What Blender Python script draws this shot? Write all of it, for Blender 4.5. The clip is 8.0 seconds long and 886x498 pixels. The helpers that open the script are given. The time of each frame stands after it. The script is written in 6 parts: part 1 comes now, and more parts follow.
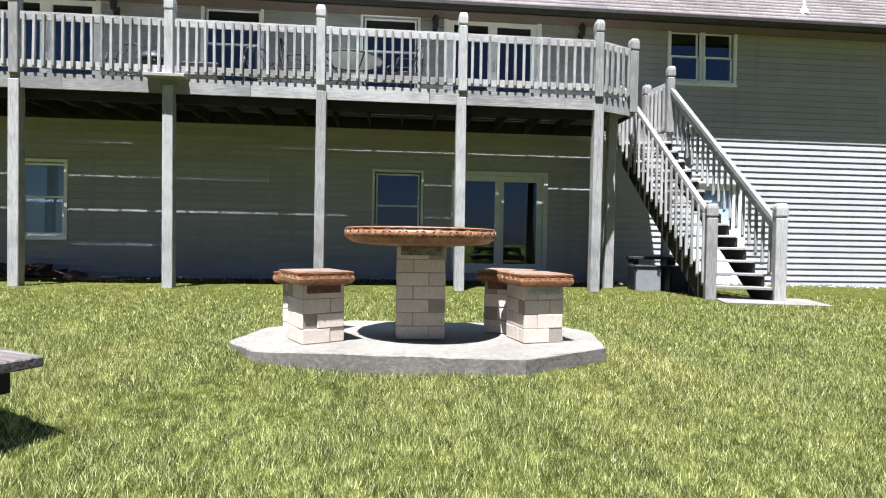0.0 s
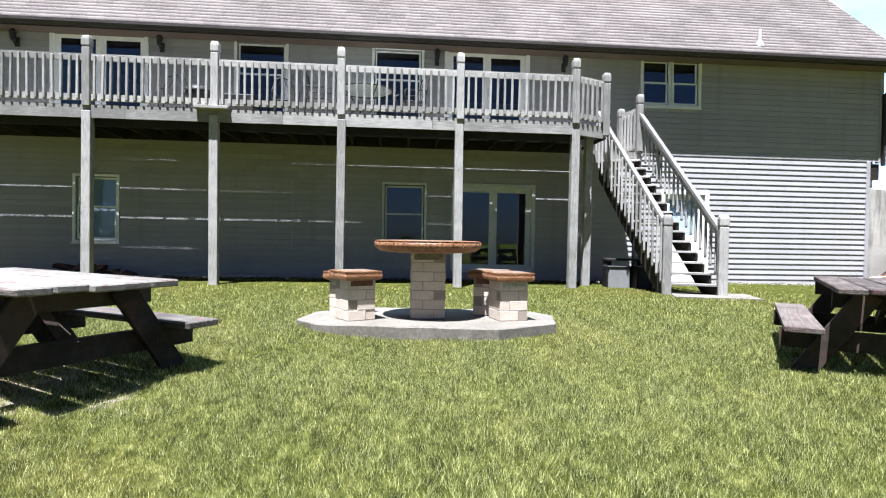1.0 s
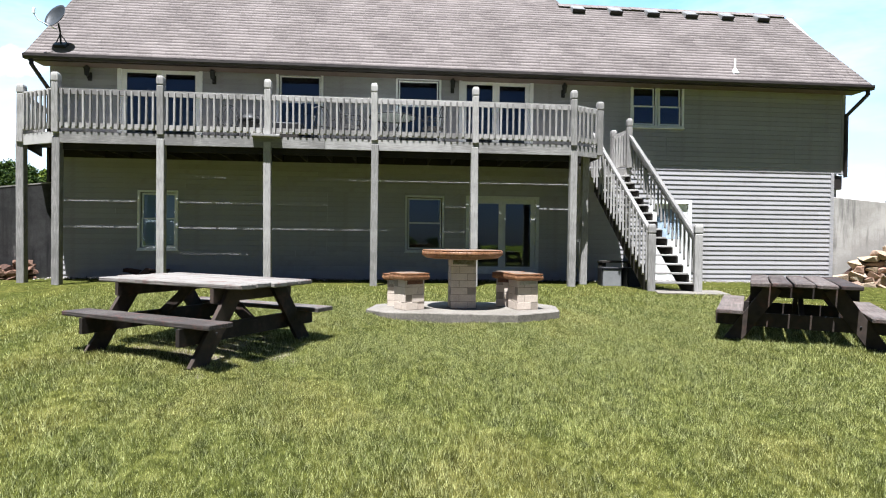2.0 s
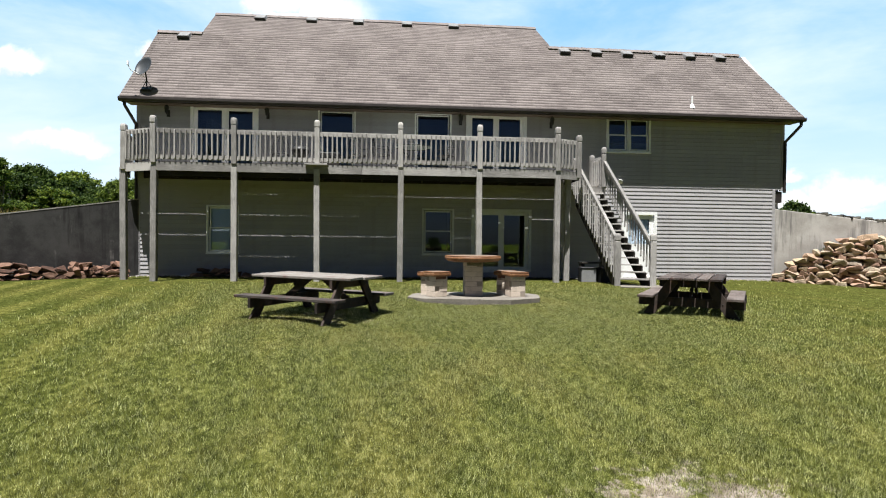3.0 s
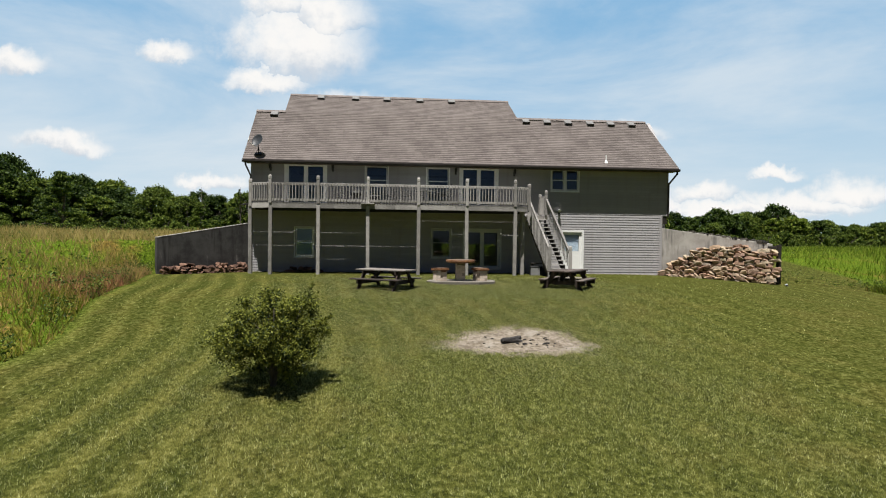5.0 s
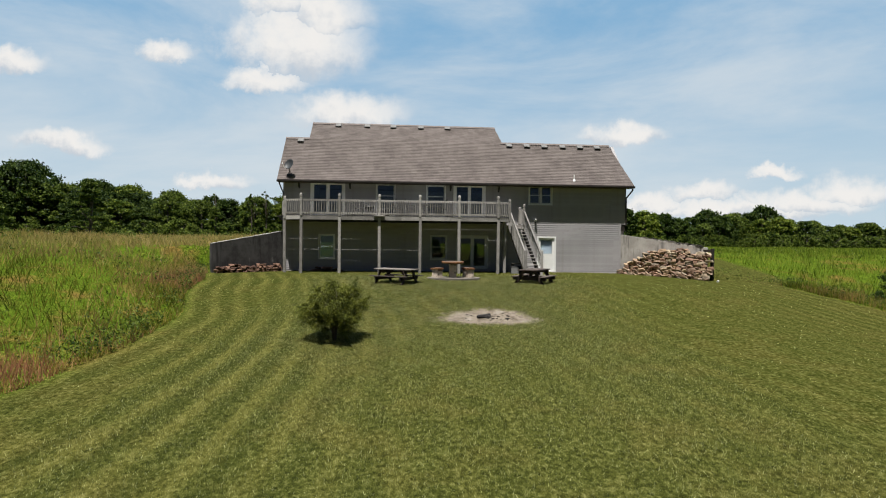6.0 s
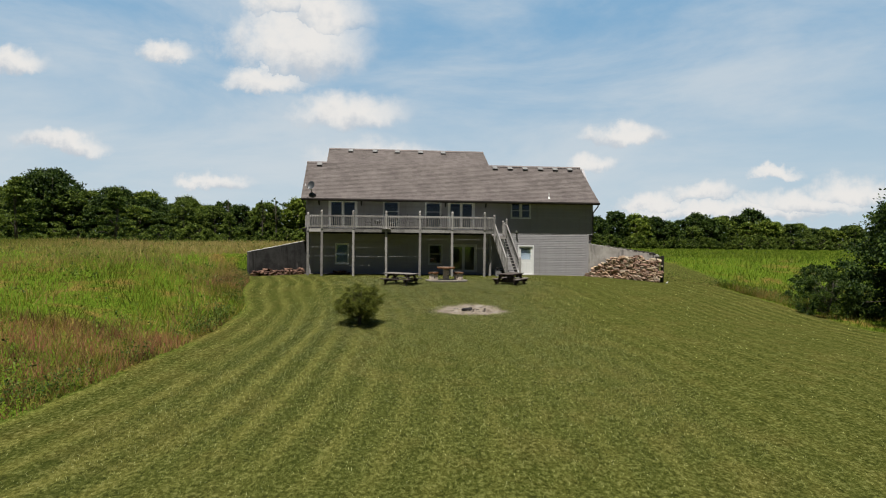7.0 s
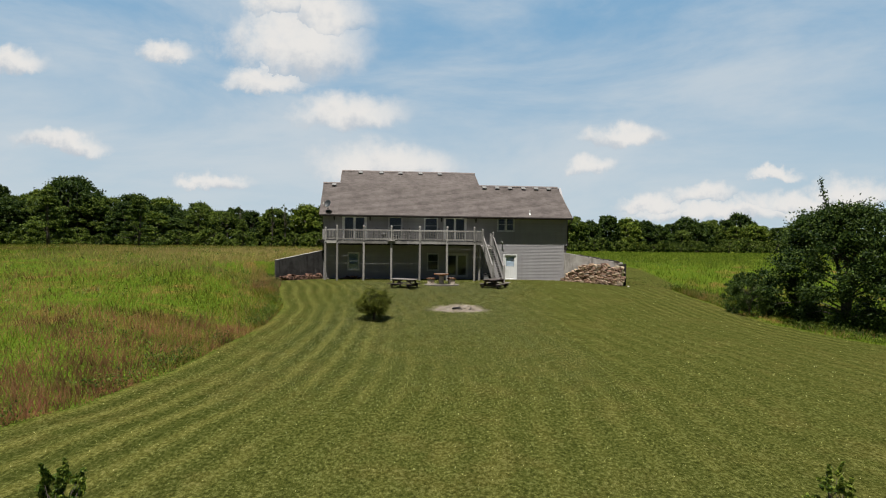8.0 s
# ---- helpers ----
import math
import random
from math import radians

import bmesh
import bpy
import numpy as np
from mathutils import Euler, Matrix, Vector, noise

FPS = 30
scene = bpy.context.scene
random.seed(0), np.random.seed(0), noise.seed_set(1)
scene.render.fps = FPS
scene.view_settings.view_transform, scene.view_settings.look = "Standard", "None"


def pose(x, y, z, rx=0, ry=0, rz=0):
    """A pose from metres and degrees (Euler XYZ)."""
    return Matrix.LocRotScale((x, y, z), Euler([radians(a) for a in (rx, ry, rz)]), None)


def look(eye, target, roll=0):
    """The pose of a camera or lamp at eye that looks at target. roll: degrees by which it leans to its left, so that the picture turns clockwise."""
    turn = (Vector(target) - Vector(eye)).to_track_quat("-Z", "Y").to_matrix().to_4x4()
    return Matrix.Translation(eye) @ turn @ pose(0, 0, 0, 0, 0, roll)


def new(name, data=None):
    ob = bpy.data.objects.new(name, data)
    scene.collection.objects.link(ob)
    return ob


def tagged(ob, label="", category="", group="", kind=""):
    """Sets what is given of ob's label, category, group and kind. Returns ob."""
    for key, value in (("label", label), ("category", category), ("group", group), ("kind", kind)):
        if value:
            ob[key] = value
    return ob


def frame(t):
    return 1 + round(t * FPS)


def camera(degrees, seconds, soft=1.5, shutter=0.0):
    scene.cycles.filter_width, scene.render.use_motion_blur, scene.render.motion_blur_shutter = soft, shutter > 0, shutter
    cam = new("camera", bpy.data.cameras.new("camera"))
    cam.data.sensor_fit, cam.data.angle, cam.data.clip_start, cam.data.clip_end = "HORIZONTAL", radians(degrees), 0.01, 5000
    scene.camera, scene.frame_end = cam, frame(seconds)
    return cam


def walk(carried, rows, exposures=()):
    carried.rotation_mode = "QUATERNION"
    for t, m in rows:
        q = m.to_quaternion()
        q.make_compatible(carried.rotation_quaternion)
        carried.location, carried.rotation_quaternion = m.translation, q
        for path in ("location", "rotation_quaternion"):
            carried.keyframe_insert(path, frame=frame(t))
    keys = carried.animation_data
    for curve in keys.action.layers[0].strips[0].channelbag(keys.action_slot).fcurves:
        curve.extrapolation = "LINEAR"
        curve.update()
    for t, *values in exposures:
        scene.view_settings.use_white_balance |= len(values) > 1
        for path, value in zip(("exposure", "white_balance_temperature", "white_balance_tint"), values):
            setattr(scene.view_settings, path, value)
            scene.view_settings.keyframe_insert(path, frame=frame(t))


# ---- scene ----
cam = camera(78.1, 8.0, 1.1)
PATH = [
    (0, (0.104, 0.199, 0.864), (0.279, 2.192, 0.833), 1.0),
    (0.5, (0.073, -0.626, 0.922), (0.245, 1.366, 0.889), 1.0),
    (1, (-0.037, -1.395, 0.954), (0.135, 0.597, 0.922), 1.0),
    (1.5, (-0.289, -2.108, 0.992), (-0.118, -0.116, 0.966), 0.7),
    (3, (-1.19, -6.29, 1.218), (-1.018, -4.297, 1.189), 0.6),
    (3.5, (-1.43, -8.346, 1.302), (-1.259, -6.354, 1.272), 0.6),
    (4, (-1.64, -10.624, 1.381), (-1.473, -8.631, 1.353), 0.7),
    (4.5, (-1.856, -13.144, 1.513), (-1.687, -11.152, 1.484), 0.7),
    (6, (-2.423, -21.746, 1.958), (-2.251, -19.754, 1.925), 0.6),
    (6.5, (-2.557, -24.929, 2.205), (-2.386, -22.937, 2.173), 0.6),
    (7, (-2.693, -28.152, 2.528), (-2.521, -26.159, 2.496), 0.6),
    (7.5, (-2.822, -31.518, 2.88), (-2.651, -29.526, 2.846), 0.6),
    (8, (-3.015, -34.993, 3.303), (-2.842, -33.001, 3.273), 0.7),
]
walk(cam, [(t, look(eye, target, roll)) for t, eye, target, roll in PATH],
     exposures=[(0.0, 1.22, 5700, 12), (1.5, 1.08, 5750, 12), (3.0, 0.43, 6300, 10), (4.5, 0.02, 6500, 10), (8.0, -0.34, 6550, 10)])

# ---------------------------------------------------------------- light
SUN = Vector((-0.12, -0.275, 1.0)).normalized()
sun = new("sun", bpy.data.lights.new("sun", "SUN"))
sun.data.energy, sun.data.angle, sun.data.color = 9.0, radians(0.53), (1.0, 0.97, 0.925)
sun.matrix_world = look(SUN * 60, (0, 0, 0))
tagged(sun, kind="structure")


class Nodes:
    """Small shorthand for building node trees."""

    def __init__(self, tree):
        self.tree = tree
        self.tree.nodes.clear()

    def add(self, kind, **sets):
        n = self.tree.nodes.new(kind)
        if "operation" in sets:
            n.operation = sets["operation"]
        if "use_clamp" in sets:
            n.use_clamp = sets["use_clamp"]
        if "data_type" in sets:
            n.data_type, n.blend_type = sets["data_type"], sets["blend_type"]
        if "interpolation_type" in sets:
            n.interpolation_type = sets["interpolation_type"]
        if "sky_type" in sets:
            n.sky_type, n.sun_disc = sets["sky_type"], sets["sun_disc"]
        if "rotation_type" in sets:
            n.rotation_type = sets["rotation_type"]
        if "attribute_name" in sets:
            n.attribute_name = sets["attribute_name"]
        return n

    def link(self, a, b):
        self.tree.links.new(a, b)

    def put(self, socket, value):
        if isinstance(value, bpy.types.NodeSocket):
            self.tree.links.new(value, socket)
        else:
            socket.default_value = value

    def math(self, op, a, b=0.0, c=None, clamp=False):
        n = self.add("ShaderNodeMath", operation=op, use_clamp=clamp)
        self.put(n.inputs[0], a)
        self.put(n.inputs[1], b)
        if c is not None:
            self.put(n.inputs[2], c)
        return n.outputs[0]

    def ramp(self, fac, stops):
        n = self.add("ShaderNodeValToRGB")
        el = n.color_ramp.elements
        while len(el) < len(stops):
            el.new(0.5)
        for e, (p, c) in zip(el, stops):
            e.position, e.color = p, (*c, 1.0)
        self.put(n.inputs[0], fac)
        return n.outputs[0]

    def smooth(self, v, lo, hi, a=0.0, b=1.0):
        n = self.add("ShaderNodeMapRange", interpolation_type="SMOOTHSTEP")
        self.put(n.inputs[0], v)
        for i, q in enumerate((lo, hi, a, b)):
            n.inputs[i + 1].default_value = q
        return n.outputs[0]

    def mix(self, fac, a, b, blend="MIX"):
        n = self.add("ShaderNodeMix", data_type="RGBA", blend_type=blend)
        self.put(n.inputs[0], fac)
        self.put(n.inputs[6], (*a, 1.0) if isinstance(a, tuple) else a)
        self.put(n.inputs[7], (*b, 1.0) if isinstance(b, tuple) else b)
        return n.outputs[2]

    def noise(self, vec, scale, detail=4.0, rough=0.55, distort=0.0):
        n = self.add("ShaderNodeTexNoise")
        self.put(n.inputs["Vector"], vec)
        n.inputs["Scale"].default_value, n.inputs["Detail"].default_value = scale, detail
        n.inputs["Roughness"].default_value, n.inputs["Distortion"].default_value = rough, distort
        return n.outputs[0]

    def coords(self, stretch=(1, 1, 1), world=False):
        vec = self.add("ShaderNodeNewGeometry").outputs["Position"] if world else self.add("ShaderNodeTexCoord").outputs["Object"]
        n = self.add("ShaderNodeMapping")
        self.link(vec, n.inputs[0])
        n.inputs["Scale"].default_value = stretch
        return n.outputs[0]


# the sky: blue summer sky with fair-weather cumulus ahead and thin high cloud
world = bpy.data.worlds.new("summer_sky")
world.use_nodes = True
scene.world = world
w = Nodes(world.node_tree)
sky = w.add("ShaderNodeTexSky", sky_type="NISHITA", sun_disc=False)
sky.sun_elevation, sky.sun_rotation = math.asin(SUN.z), math.atan2(SUN.x, SUN.y)
sky.air_density, sky.dust_density, sky.ozone_density = 0.8, 0.7, 1.5
direction = w.add("ShaderNodeTexCoord").outputs["Generated"]
turn = w.add("ShaderNodeVectorRotate", rotation_type="Z_AXIS")
w.link(direction, turn.inputs["Vector"])
turn.inputs["Angle"].default_value = radians(4.97)
axes = w.add("ShaderNodeSeparateXYZ")
w.link(turn.outputs[0], axes.inputs[0])
ahead = w.math("MAXIMUM", axes.outputs[1], 0.02)
flat = w.add("ShaderNodeCombineXYZ")
w.link(w.math("DIVIDE", axes.outputs[0], ahead), flat.inputs[0])
w.link(w.math("DIVIDE", axes.outputs[2], ahead), flat.inputs[1])
puff = w.add("ShaderNodeTexNoise")
w.link(flat.outputs[0], puff.inputs["Vector"])
puff.inputs["Scale"].default_value, puff.inputs["Detail"].default_value, puff.inputs["Roughness"].default_value = 9.0, 6.0, 0.6
lobes = w.add("ShaderNodeTexNoise")
w.link(flat.outputs[0], lobes.inputs["Vector"])
lobes.inputs["Scale"].default_value, lobes.inputs["Detail"].default_value, lobes.inputs["Roughness"].default_value = 26.0, 5.0, 0.6
curl = w.add("ShaderNodeVectorMath", operation="MULTIPLY_ADD")
w.link(lobes.outputs["Color"], curl.inputs[0])
curl.inputs[1].default_value, curl.inputs[2].default_value = (0.045, 0.04, 0.0), (-0.0225, -0.02, 0.0)
warp = w.add("ShaderNodeVectorMath", operation="MULTIPLY_ADD")
w.link(puff.outputs["Color"], warp.inputs[0])
warp.inputs[1].default_value, warp.inputs[2].default_value = (0.075, 0.06, 0.0), (-0.0375, -0.03, 0.0)
bent = w.add("ShaderNodeVectorMath", operation="ADD")
w.link(flat.outputs[0], bent.inputs[0])
w.link(warp.outputs[0], bent.inputs[1])
ab = w.add("ShaderNodeSeparateXYZ")
fold = w.add("ShaderNodeVectorMath", operation="ADD")
w.link(bent.outputs[0], fold.inputs[0])
w.link(curl.outputs[0], fold.inputs[1])
w.link(fold.outputs[0], ab.inputs[0])
CLOUDS = [(-0.27, 0.345, 0.115, 0.075), (-0.305, 0.425, 0.055, 0.04), (-0.22, 0.40, 0.075, 0.05), (-0.33, 0.285, 0.07, 0.022), (-0.175, 0.225, 0.085, 0.036), (-0.105, 0.128, 0.115, 0.04), (-0.51, 0.34, 0.048, 0.02),
          (-0.785, 0.309, 0.05, 0.026), (-0.695, 0.165, 0.07, 0.02), (-0.42, 0.102, 0.06, 0.015), (0.33, 0.19, 0.065, 0.019), (0.265, 0.134, 0.038, 0.018),
          (0.385, 0.068, 0.055, 0.017), (0.47, 0.085, 0.06, 0.018), (0.605, 0.125, 0.042, 0.012), (0.75, 0.092, 0.075, 0.03), (0.66, 0.07, 0.11, 0.024), (0.53, 0.055, 0.16, 0.02)]
body, tilt = -9.0, 0.0
for ca, cb, ra, rb in CLOUDS:
    ra, rb = ra * 1.13, rb * 1.18
    da = w.math("DIVIDE", w.math("SUBTRACT", ab.outputs[0], ca), ra)
    db = w.math("DIVIDE", w.math("SUBTRACT", ab.outputs[1], cb), rb)
    rise = db
    db = w.math("MAXIMUM", db, w.math("MULTIPLY", db, -1.7))
    one = w.math("SUBTRACT", 1.0, w.math("ADD", w.math("MULTIPLY", da, da), w.math("MULTIPLY", db, db)))
    nearer = w.math("GREATER_THAN", one, body)
    tilt = w.math("ADD", w.math("MULTIPLY", nearer, rise), w.math("MULTIPLY", w.math("SUBTRACT", 1.0, nearer), tilt))
    body = w.math("MAXIMUM", body, one)
cumulus = w.math("MULTIPLY", w.smooth(w.math("ADD", body, w.math("MULTIPLY", w.math("SUBTRACT", lobes.outputs[0], 0.5), 1.3)), -0.75, 1.0), w.smooth(axes.outputs[1], 0.05, 0.2))
veil = w.add("ShaderNodeMapping")
w.link(direction, veil.inputs[0])
veil.inputs["Scale"].default_value = (1.2, 1.0, 4.0)
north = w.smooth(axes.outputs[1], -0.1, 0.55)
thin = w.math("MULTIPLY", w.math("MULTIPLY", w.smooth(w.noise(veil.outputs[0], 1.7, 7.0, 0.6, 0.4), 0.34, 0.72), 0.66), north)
shade = w.smooth(w.noise(flat.outputs[0], 14.0, 5.0, 0.6), 0.25, 0.7)
cloud_colour = w.mix(w.math("MULTIPLY", w.smooth(w.math("ADD", tilt, w.math("MULTIPLY", w.math("SUBTRACT", shade, 0.5), 0.9)), -0.75, 0.35), w.smooth(body, -0.7, 0.5, 0.6, 1.0)), (0.66, 0.72, 0.79), (1.01, 0.995, 0.97))
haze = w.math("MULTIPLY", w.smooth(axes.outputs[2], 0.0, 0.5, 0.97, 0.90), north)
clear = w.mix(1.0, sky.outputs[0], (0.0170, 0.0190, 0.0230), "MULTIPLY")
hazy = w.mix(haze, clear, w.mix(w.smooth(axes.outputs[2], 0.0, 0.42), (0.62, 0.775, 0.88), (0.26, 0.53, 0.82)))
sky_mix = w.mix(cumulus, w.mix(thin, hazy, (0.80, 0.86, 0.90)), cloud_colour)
ground_view = w.add("ShaderNodeBackground")
w.link(sky_mix, ground_view.inputs[0])
ground_view.inputs[1].default_value = 1.0
w.link(ground_view.outputs[0], w.add("ShaderNodeOutputWorld").inputs[0])


# ---------------------------------------------------------------- materials
def material(name, low, high, rough=0.8, fine=40.0, coarse=2.0, stretch=(1, 1, 1), bump=0.3, depth=0.01, dirt=None, dirt_amount=0.3, vary=0.0,
             metal=0.0, island=0.0, world_space=False, translucent=0.0, specular=0.3):
    """A surface with colour between low and high: grain at the fine scale, patches and dirt at the coarse one, and a bump from the grain."""
    m = bpy.data.materials.new(name)
    m.use_nodes = True
    n = Nodes(m.node_tree)
    vec = n.coords(stretch, world_space)
    plain = n.coords((1, 1, 1), world_space)
    if vary:
        shift = n.add("ShaderNodeVectorMath", operation="ADD")
        n.link(vec, shift.inputs[0])
        n.link(n.math("MULTIPLY", n.add("ShaderNodeObjectInfo").outputs["Random"], 37.0), shift.inputs[1])
        vec = shift.outputs[0]
    grain = n.noise(vec, fine, 5.0, 0.6)
    patch = n.noise(plain, coarse, 3.0, 0.55)
    fac = n.math("ADD", n.math("MULTIPLY", grain, 0.6), n.math("MULTIPLY", patch, 0.4))
    if vary:
        fac = n.math("ADD", fac, n.math("MULTIPLY", n.math("SUBTRACT", n.add("ShaderNodeObjectInfo").outputs["Random"], 0.5), vary))
    if island:
        fac = n.math("ADD", fac, n.math("MULTIPLY", n.math("SUBTRACT", n.add("ShaderNodeNewGeometry").outputs["Random Per Island"], 0.5), island))
    colour = n.mix(n.smooth(fac, 0.3, 0.7), low, high)
    if dirt:
        colour = n.mix(n.math("MULTIPLY", n.smooth(n.noise(plain, coarse * 2.7, 6.0, 0.65), 0.5, 0.72), dirt_amount), colour, dirt)
    p = n.add("ShaderNodeBsdfPrincipled")
    n.link(colour, p.inputs["Base Color"])
    n.put(p.inputs["Roughness"], n.math("ADD", rough, n.math("MULTIPLY", n.math("SUBTRACT", grain, 0.5), 0.2), clamp=True))
    p.inputs["Metallic"].default_value = metal
    p.inputs["Specular IOR Level"].default_value = specular
    if bump:
        b = n.add("ShaderNodeBump")
        b.inputs["Strength"].default_value, b.inputs["Distance"].default_value = bump, depth
        n.link(grain, b.inputs["Height"])
        n.link(b.outputs[0], p.inputs["Normal"])
    last = p.outputs[0]
    if translucent:
        tr = n.add("ShaderNodeBsdfTranslucent")
        n.link(colour, tr.inputs[0])
        ms = n.add("ShaderNodeMixShader")
        ms.inputs[0].default_value = translucent
        n.link(last, ms.inputs[1])
        n.link(tr.outputs[0], ms.inputs[2])
        last = ms.outputs[0]
    n.link(last, n.add("ShaderNodeOutputMaterial").inputs[0])
    return m


SIDING = material("beige_siding", (0.316, 0.305, 0.306), (0.390, 0.377, 0.379), 0.6, 60, 1.3, (0.2, 1, 3), 0.1, 0.002, (0.23, 0.20, 0.17), 0.25, 0.16)
WOOD_Z = material("grey_weathered_wood_upright", (0.17, 0.161, 0.149), (0.44, 0.42, 0.392), 0.85, 30, 2.0, (3, 3, 0.18), 0.5, 0.004, (0.16, 0.15, 0.14), 0.35, 0.2)
WOOD_X = material("grey_weathered_wood_along", (0.17, 0.161, 0.149), (0.44, 0.42, 0.392), 0.85, 30, 2.0, (0.18, 3, 3), 0.5, 0.004, (0.16, 0.15, 0.14), 0.35, 0.3)
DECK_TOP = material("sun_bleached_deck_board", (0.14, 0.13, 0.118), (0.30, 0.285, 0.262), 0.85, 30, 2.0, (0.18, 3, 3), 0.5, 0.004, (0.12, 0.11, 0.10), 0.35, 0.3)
# the same boards darkened, with the shade below the deck in the colour
DECK_WOOD = material("shade_dark_deck_board", (0.028, 0.025, 0.022), (0.07, 0.064, 0.058), 0.85, 30, 2.0, (0.18, 3, 3), 0.5, 0.004, (0.06, 0.055, 0.05), 0.35, 0.3)
# holds the shade on framing and stringers; plain dark wood on bench and post
WOOD_DARK = material("dark_wood_and_shade", (0.014, 0.012, 0.010), (0.042, 0.036, 0.030), 0.85, 30, 2.0, (0.2, 3, 3), 0.4, 0.004, None, 0, 0.25)
PICNIC_TOP = material("sun_bleached_plank", (0.035, 0.028, 0.024), (0.19, 0.172, 0.152), 0.85, 26, 3.0, (0.10, 2.5, 2.5), 0.9, 0.008, (0.11, 0.045, 0.035), 0.7, 0.5)
PICNIC_RED = material("brown_stained_plank", (0.030, 0.022, 0.018), (0.16, 0.132, 0.115), 0.8, 26, 3.0, (0.12, 2.5, 2.5), 0.9, 0.007, (0.075, 0.032, 0.025), 0.7, 0.4)
PICNIC_LEG = material("dark_stained_lumber", (0.016, 0.012, 0.0095), (0.055, 0.040, 0.031), 0.8, 24, 3.0, (0.5, 0.5, 0.5), 0.4, 0.004, (0.13, 0.05, 0.035), 0.3, 0.3)
WHITE = material("white_vinyl", (0.78, 0.78, 0.76), (0.87, 0.87, 0.85), 0.45, 30, 2, (1, 1, 1), 0.05, 0.001, (0.5, 0.48, 0.44), 0.2)
GREY_TRIM = material("grey_trim_paint", (0.52, 0.52, 0.50), (0.66, 0.66, 0.64), 0.5, 30, 2, (1, 1, 1), 0.05, 0.001, (0.3, 0.28, 0.25), 0.2)
DARK_METAL = material("dark_brown_gutter", (0.022, 0.018, 0.016), (0.045, 0.038, 0.034), 0.45, 20, 2, (0.2, 1, 1), 0.05, 0.001)
SOFFIT = material("brown_soffit", (0.105, 0.078, 0.058), (0.15, 0.115, 0.088), 0.7, 20, 2, (0.2, 1, 1), 0.05, 0.001)
BLACK = material("black_iron", (0.015, 0.015, 0.015), (0.04, 0.038, 0.035), 0.5, 50, 4, (1, 1, 1), 0.2, 0.002)
BLACK_PLASTIC = material("black_plastic", (0.01, 0.01, 0.011), (0.02, 0.02, 0.022), 0.5, 40, 4, (1, 1, 1), 0.1, 0.002)
GREY_PLASTIC = material("grey_plastic", (0.18, 0.18, 0.18), (0.25, 0.25, 0.25), 0.6, 40, 4, (1, 1, 1), 0.1, 0.002)
SHINGLE = material("asphalt_shingle", (0.118, 0.100, 0.093), (0.225, 0.194, 0.181), 0.95, 22, 0.8, (1, 1, 1), 0.6, 0.006, (0.13, 0.11, 0.10), 0.2, 0, 0, 0.13)
SHINGLE_TAB = material("asphalt_shingle_tab", (0.118, 0.100, 0.093), (0.225, 0.194, 0.181), 0.95, 22, 0.8, (1, 1, 1), 0.6, 0.006, (0.13, 0.11, 0.10), 0.2, 0.13)
CONCRETE = material("concrete", (0.120, 0.106, 0.087), (0.205, 0.186, 0.157), 0.9, 35, 2.2, (1, 1, 1), 0.6, 0.008, (0.075, 0.064, 0.052), 0.5)
BRICK = material("pale_buff_brick", (0.50, 0.415, 0.335), (0.64, 0.55, 0.455), 0.9, 60, 6, (1, 1, 1), 0.5, 0.004, (0.38, 0.32, 0.27), 0.3, 0.12)
MORTAR = material("grey_mortar", (0.24, 0.20, 0.16), (0.34, 0.29, 0.235), 0.95, 90, 6, (1, 1, 1), 0.4, 0.004)
TERRACOTTA = material("terracotta", (0.135, 0.055, 0.024), (0.30, 0.150, 0.068), 0.5, 45, 9, (1, 1, 1), 0.6, 0.006, (0.33, 0.22, 0.14), 0.5)
TILE_TOP = material("worn_tile_top", (0.10, 0.065, 0.045), (0.19, 0.14, 0.10), 0.7, 25, 9, (1, 1, 1), 0.3, 0.003, (0.2, 0.14, 0.1), 0.4)
# red is the stone's own; set darker to carry the border's shade
STONE = material("reddish_fieldstone", (0.055, 0.030, 0.021), (0.18, 0.105, 0.072), 0.9, 14, 2.2, (1, 1, 1), 0.8, 0.02, (0.17, 0.07, 0.045), 0.6, 0.55)
CHAR = material("charred_wood", (0.008, 0.007, 0.007), (0.05, 0.045, 0.042), 0.9, 22, 5, (0.4, 2, 2), 0.9, 0.012, (0.2, 0.19, 0.18), 0.3)
BARK = material("bark", (0.055, 0.045, 0.036), (0.14, 0.12, 0.10), 0.95, 18, 3, (1, 1, 0.3), 0.8, 0.02)
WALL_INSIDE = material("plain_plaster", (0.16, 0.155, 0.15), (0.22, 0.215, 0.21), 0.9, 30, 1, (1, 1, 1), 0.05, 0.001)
BLIND = material("pale_blind", (0.72, 0.74, 0.73), (0.80, 0.82, 0.81), 0.7, 30, 1, (1, 1, 1), 0.05, 0.001)


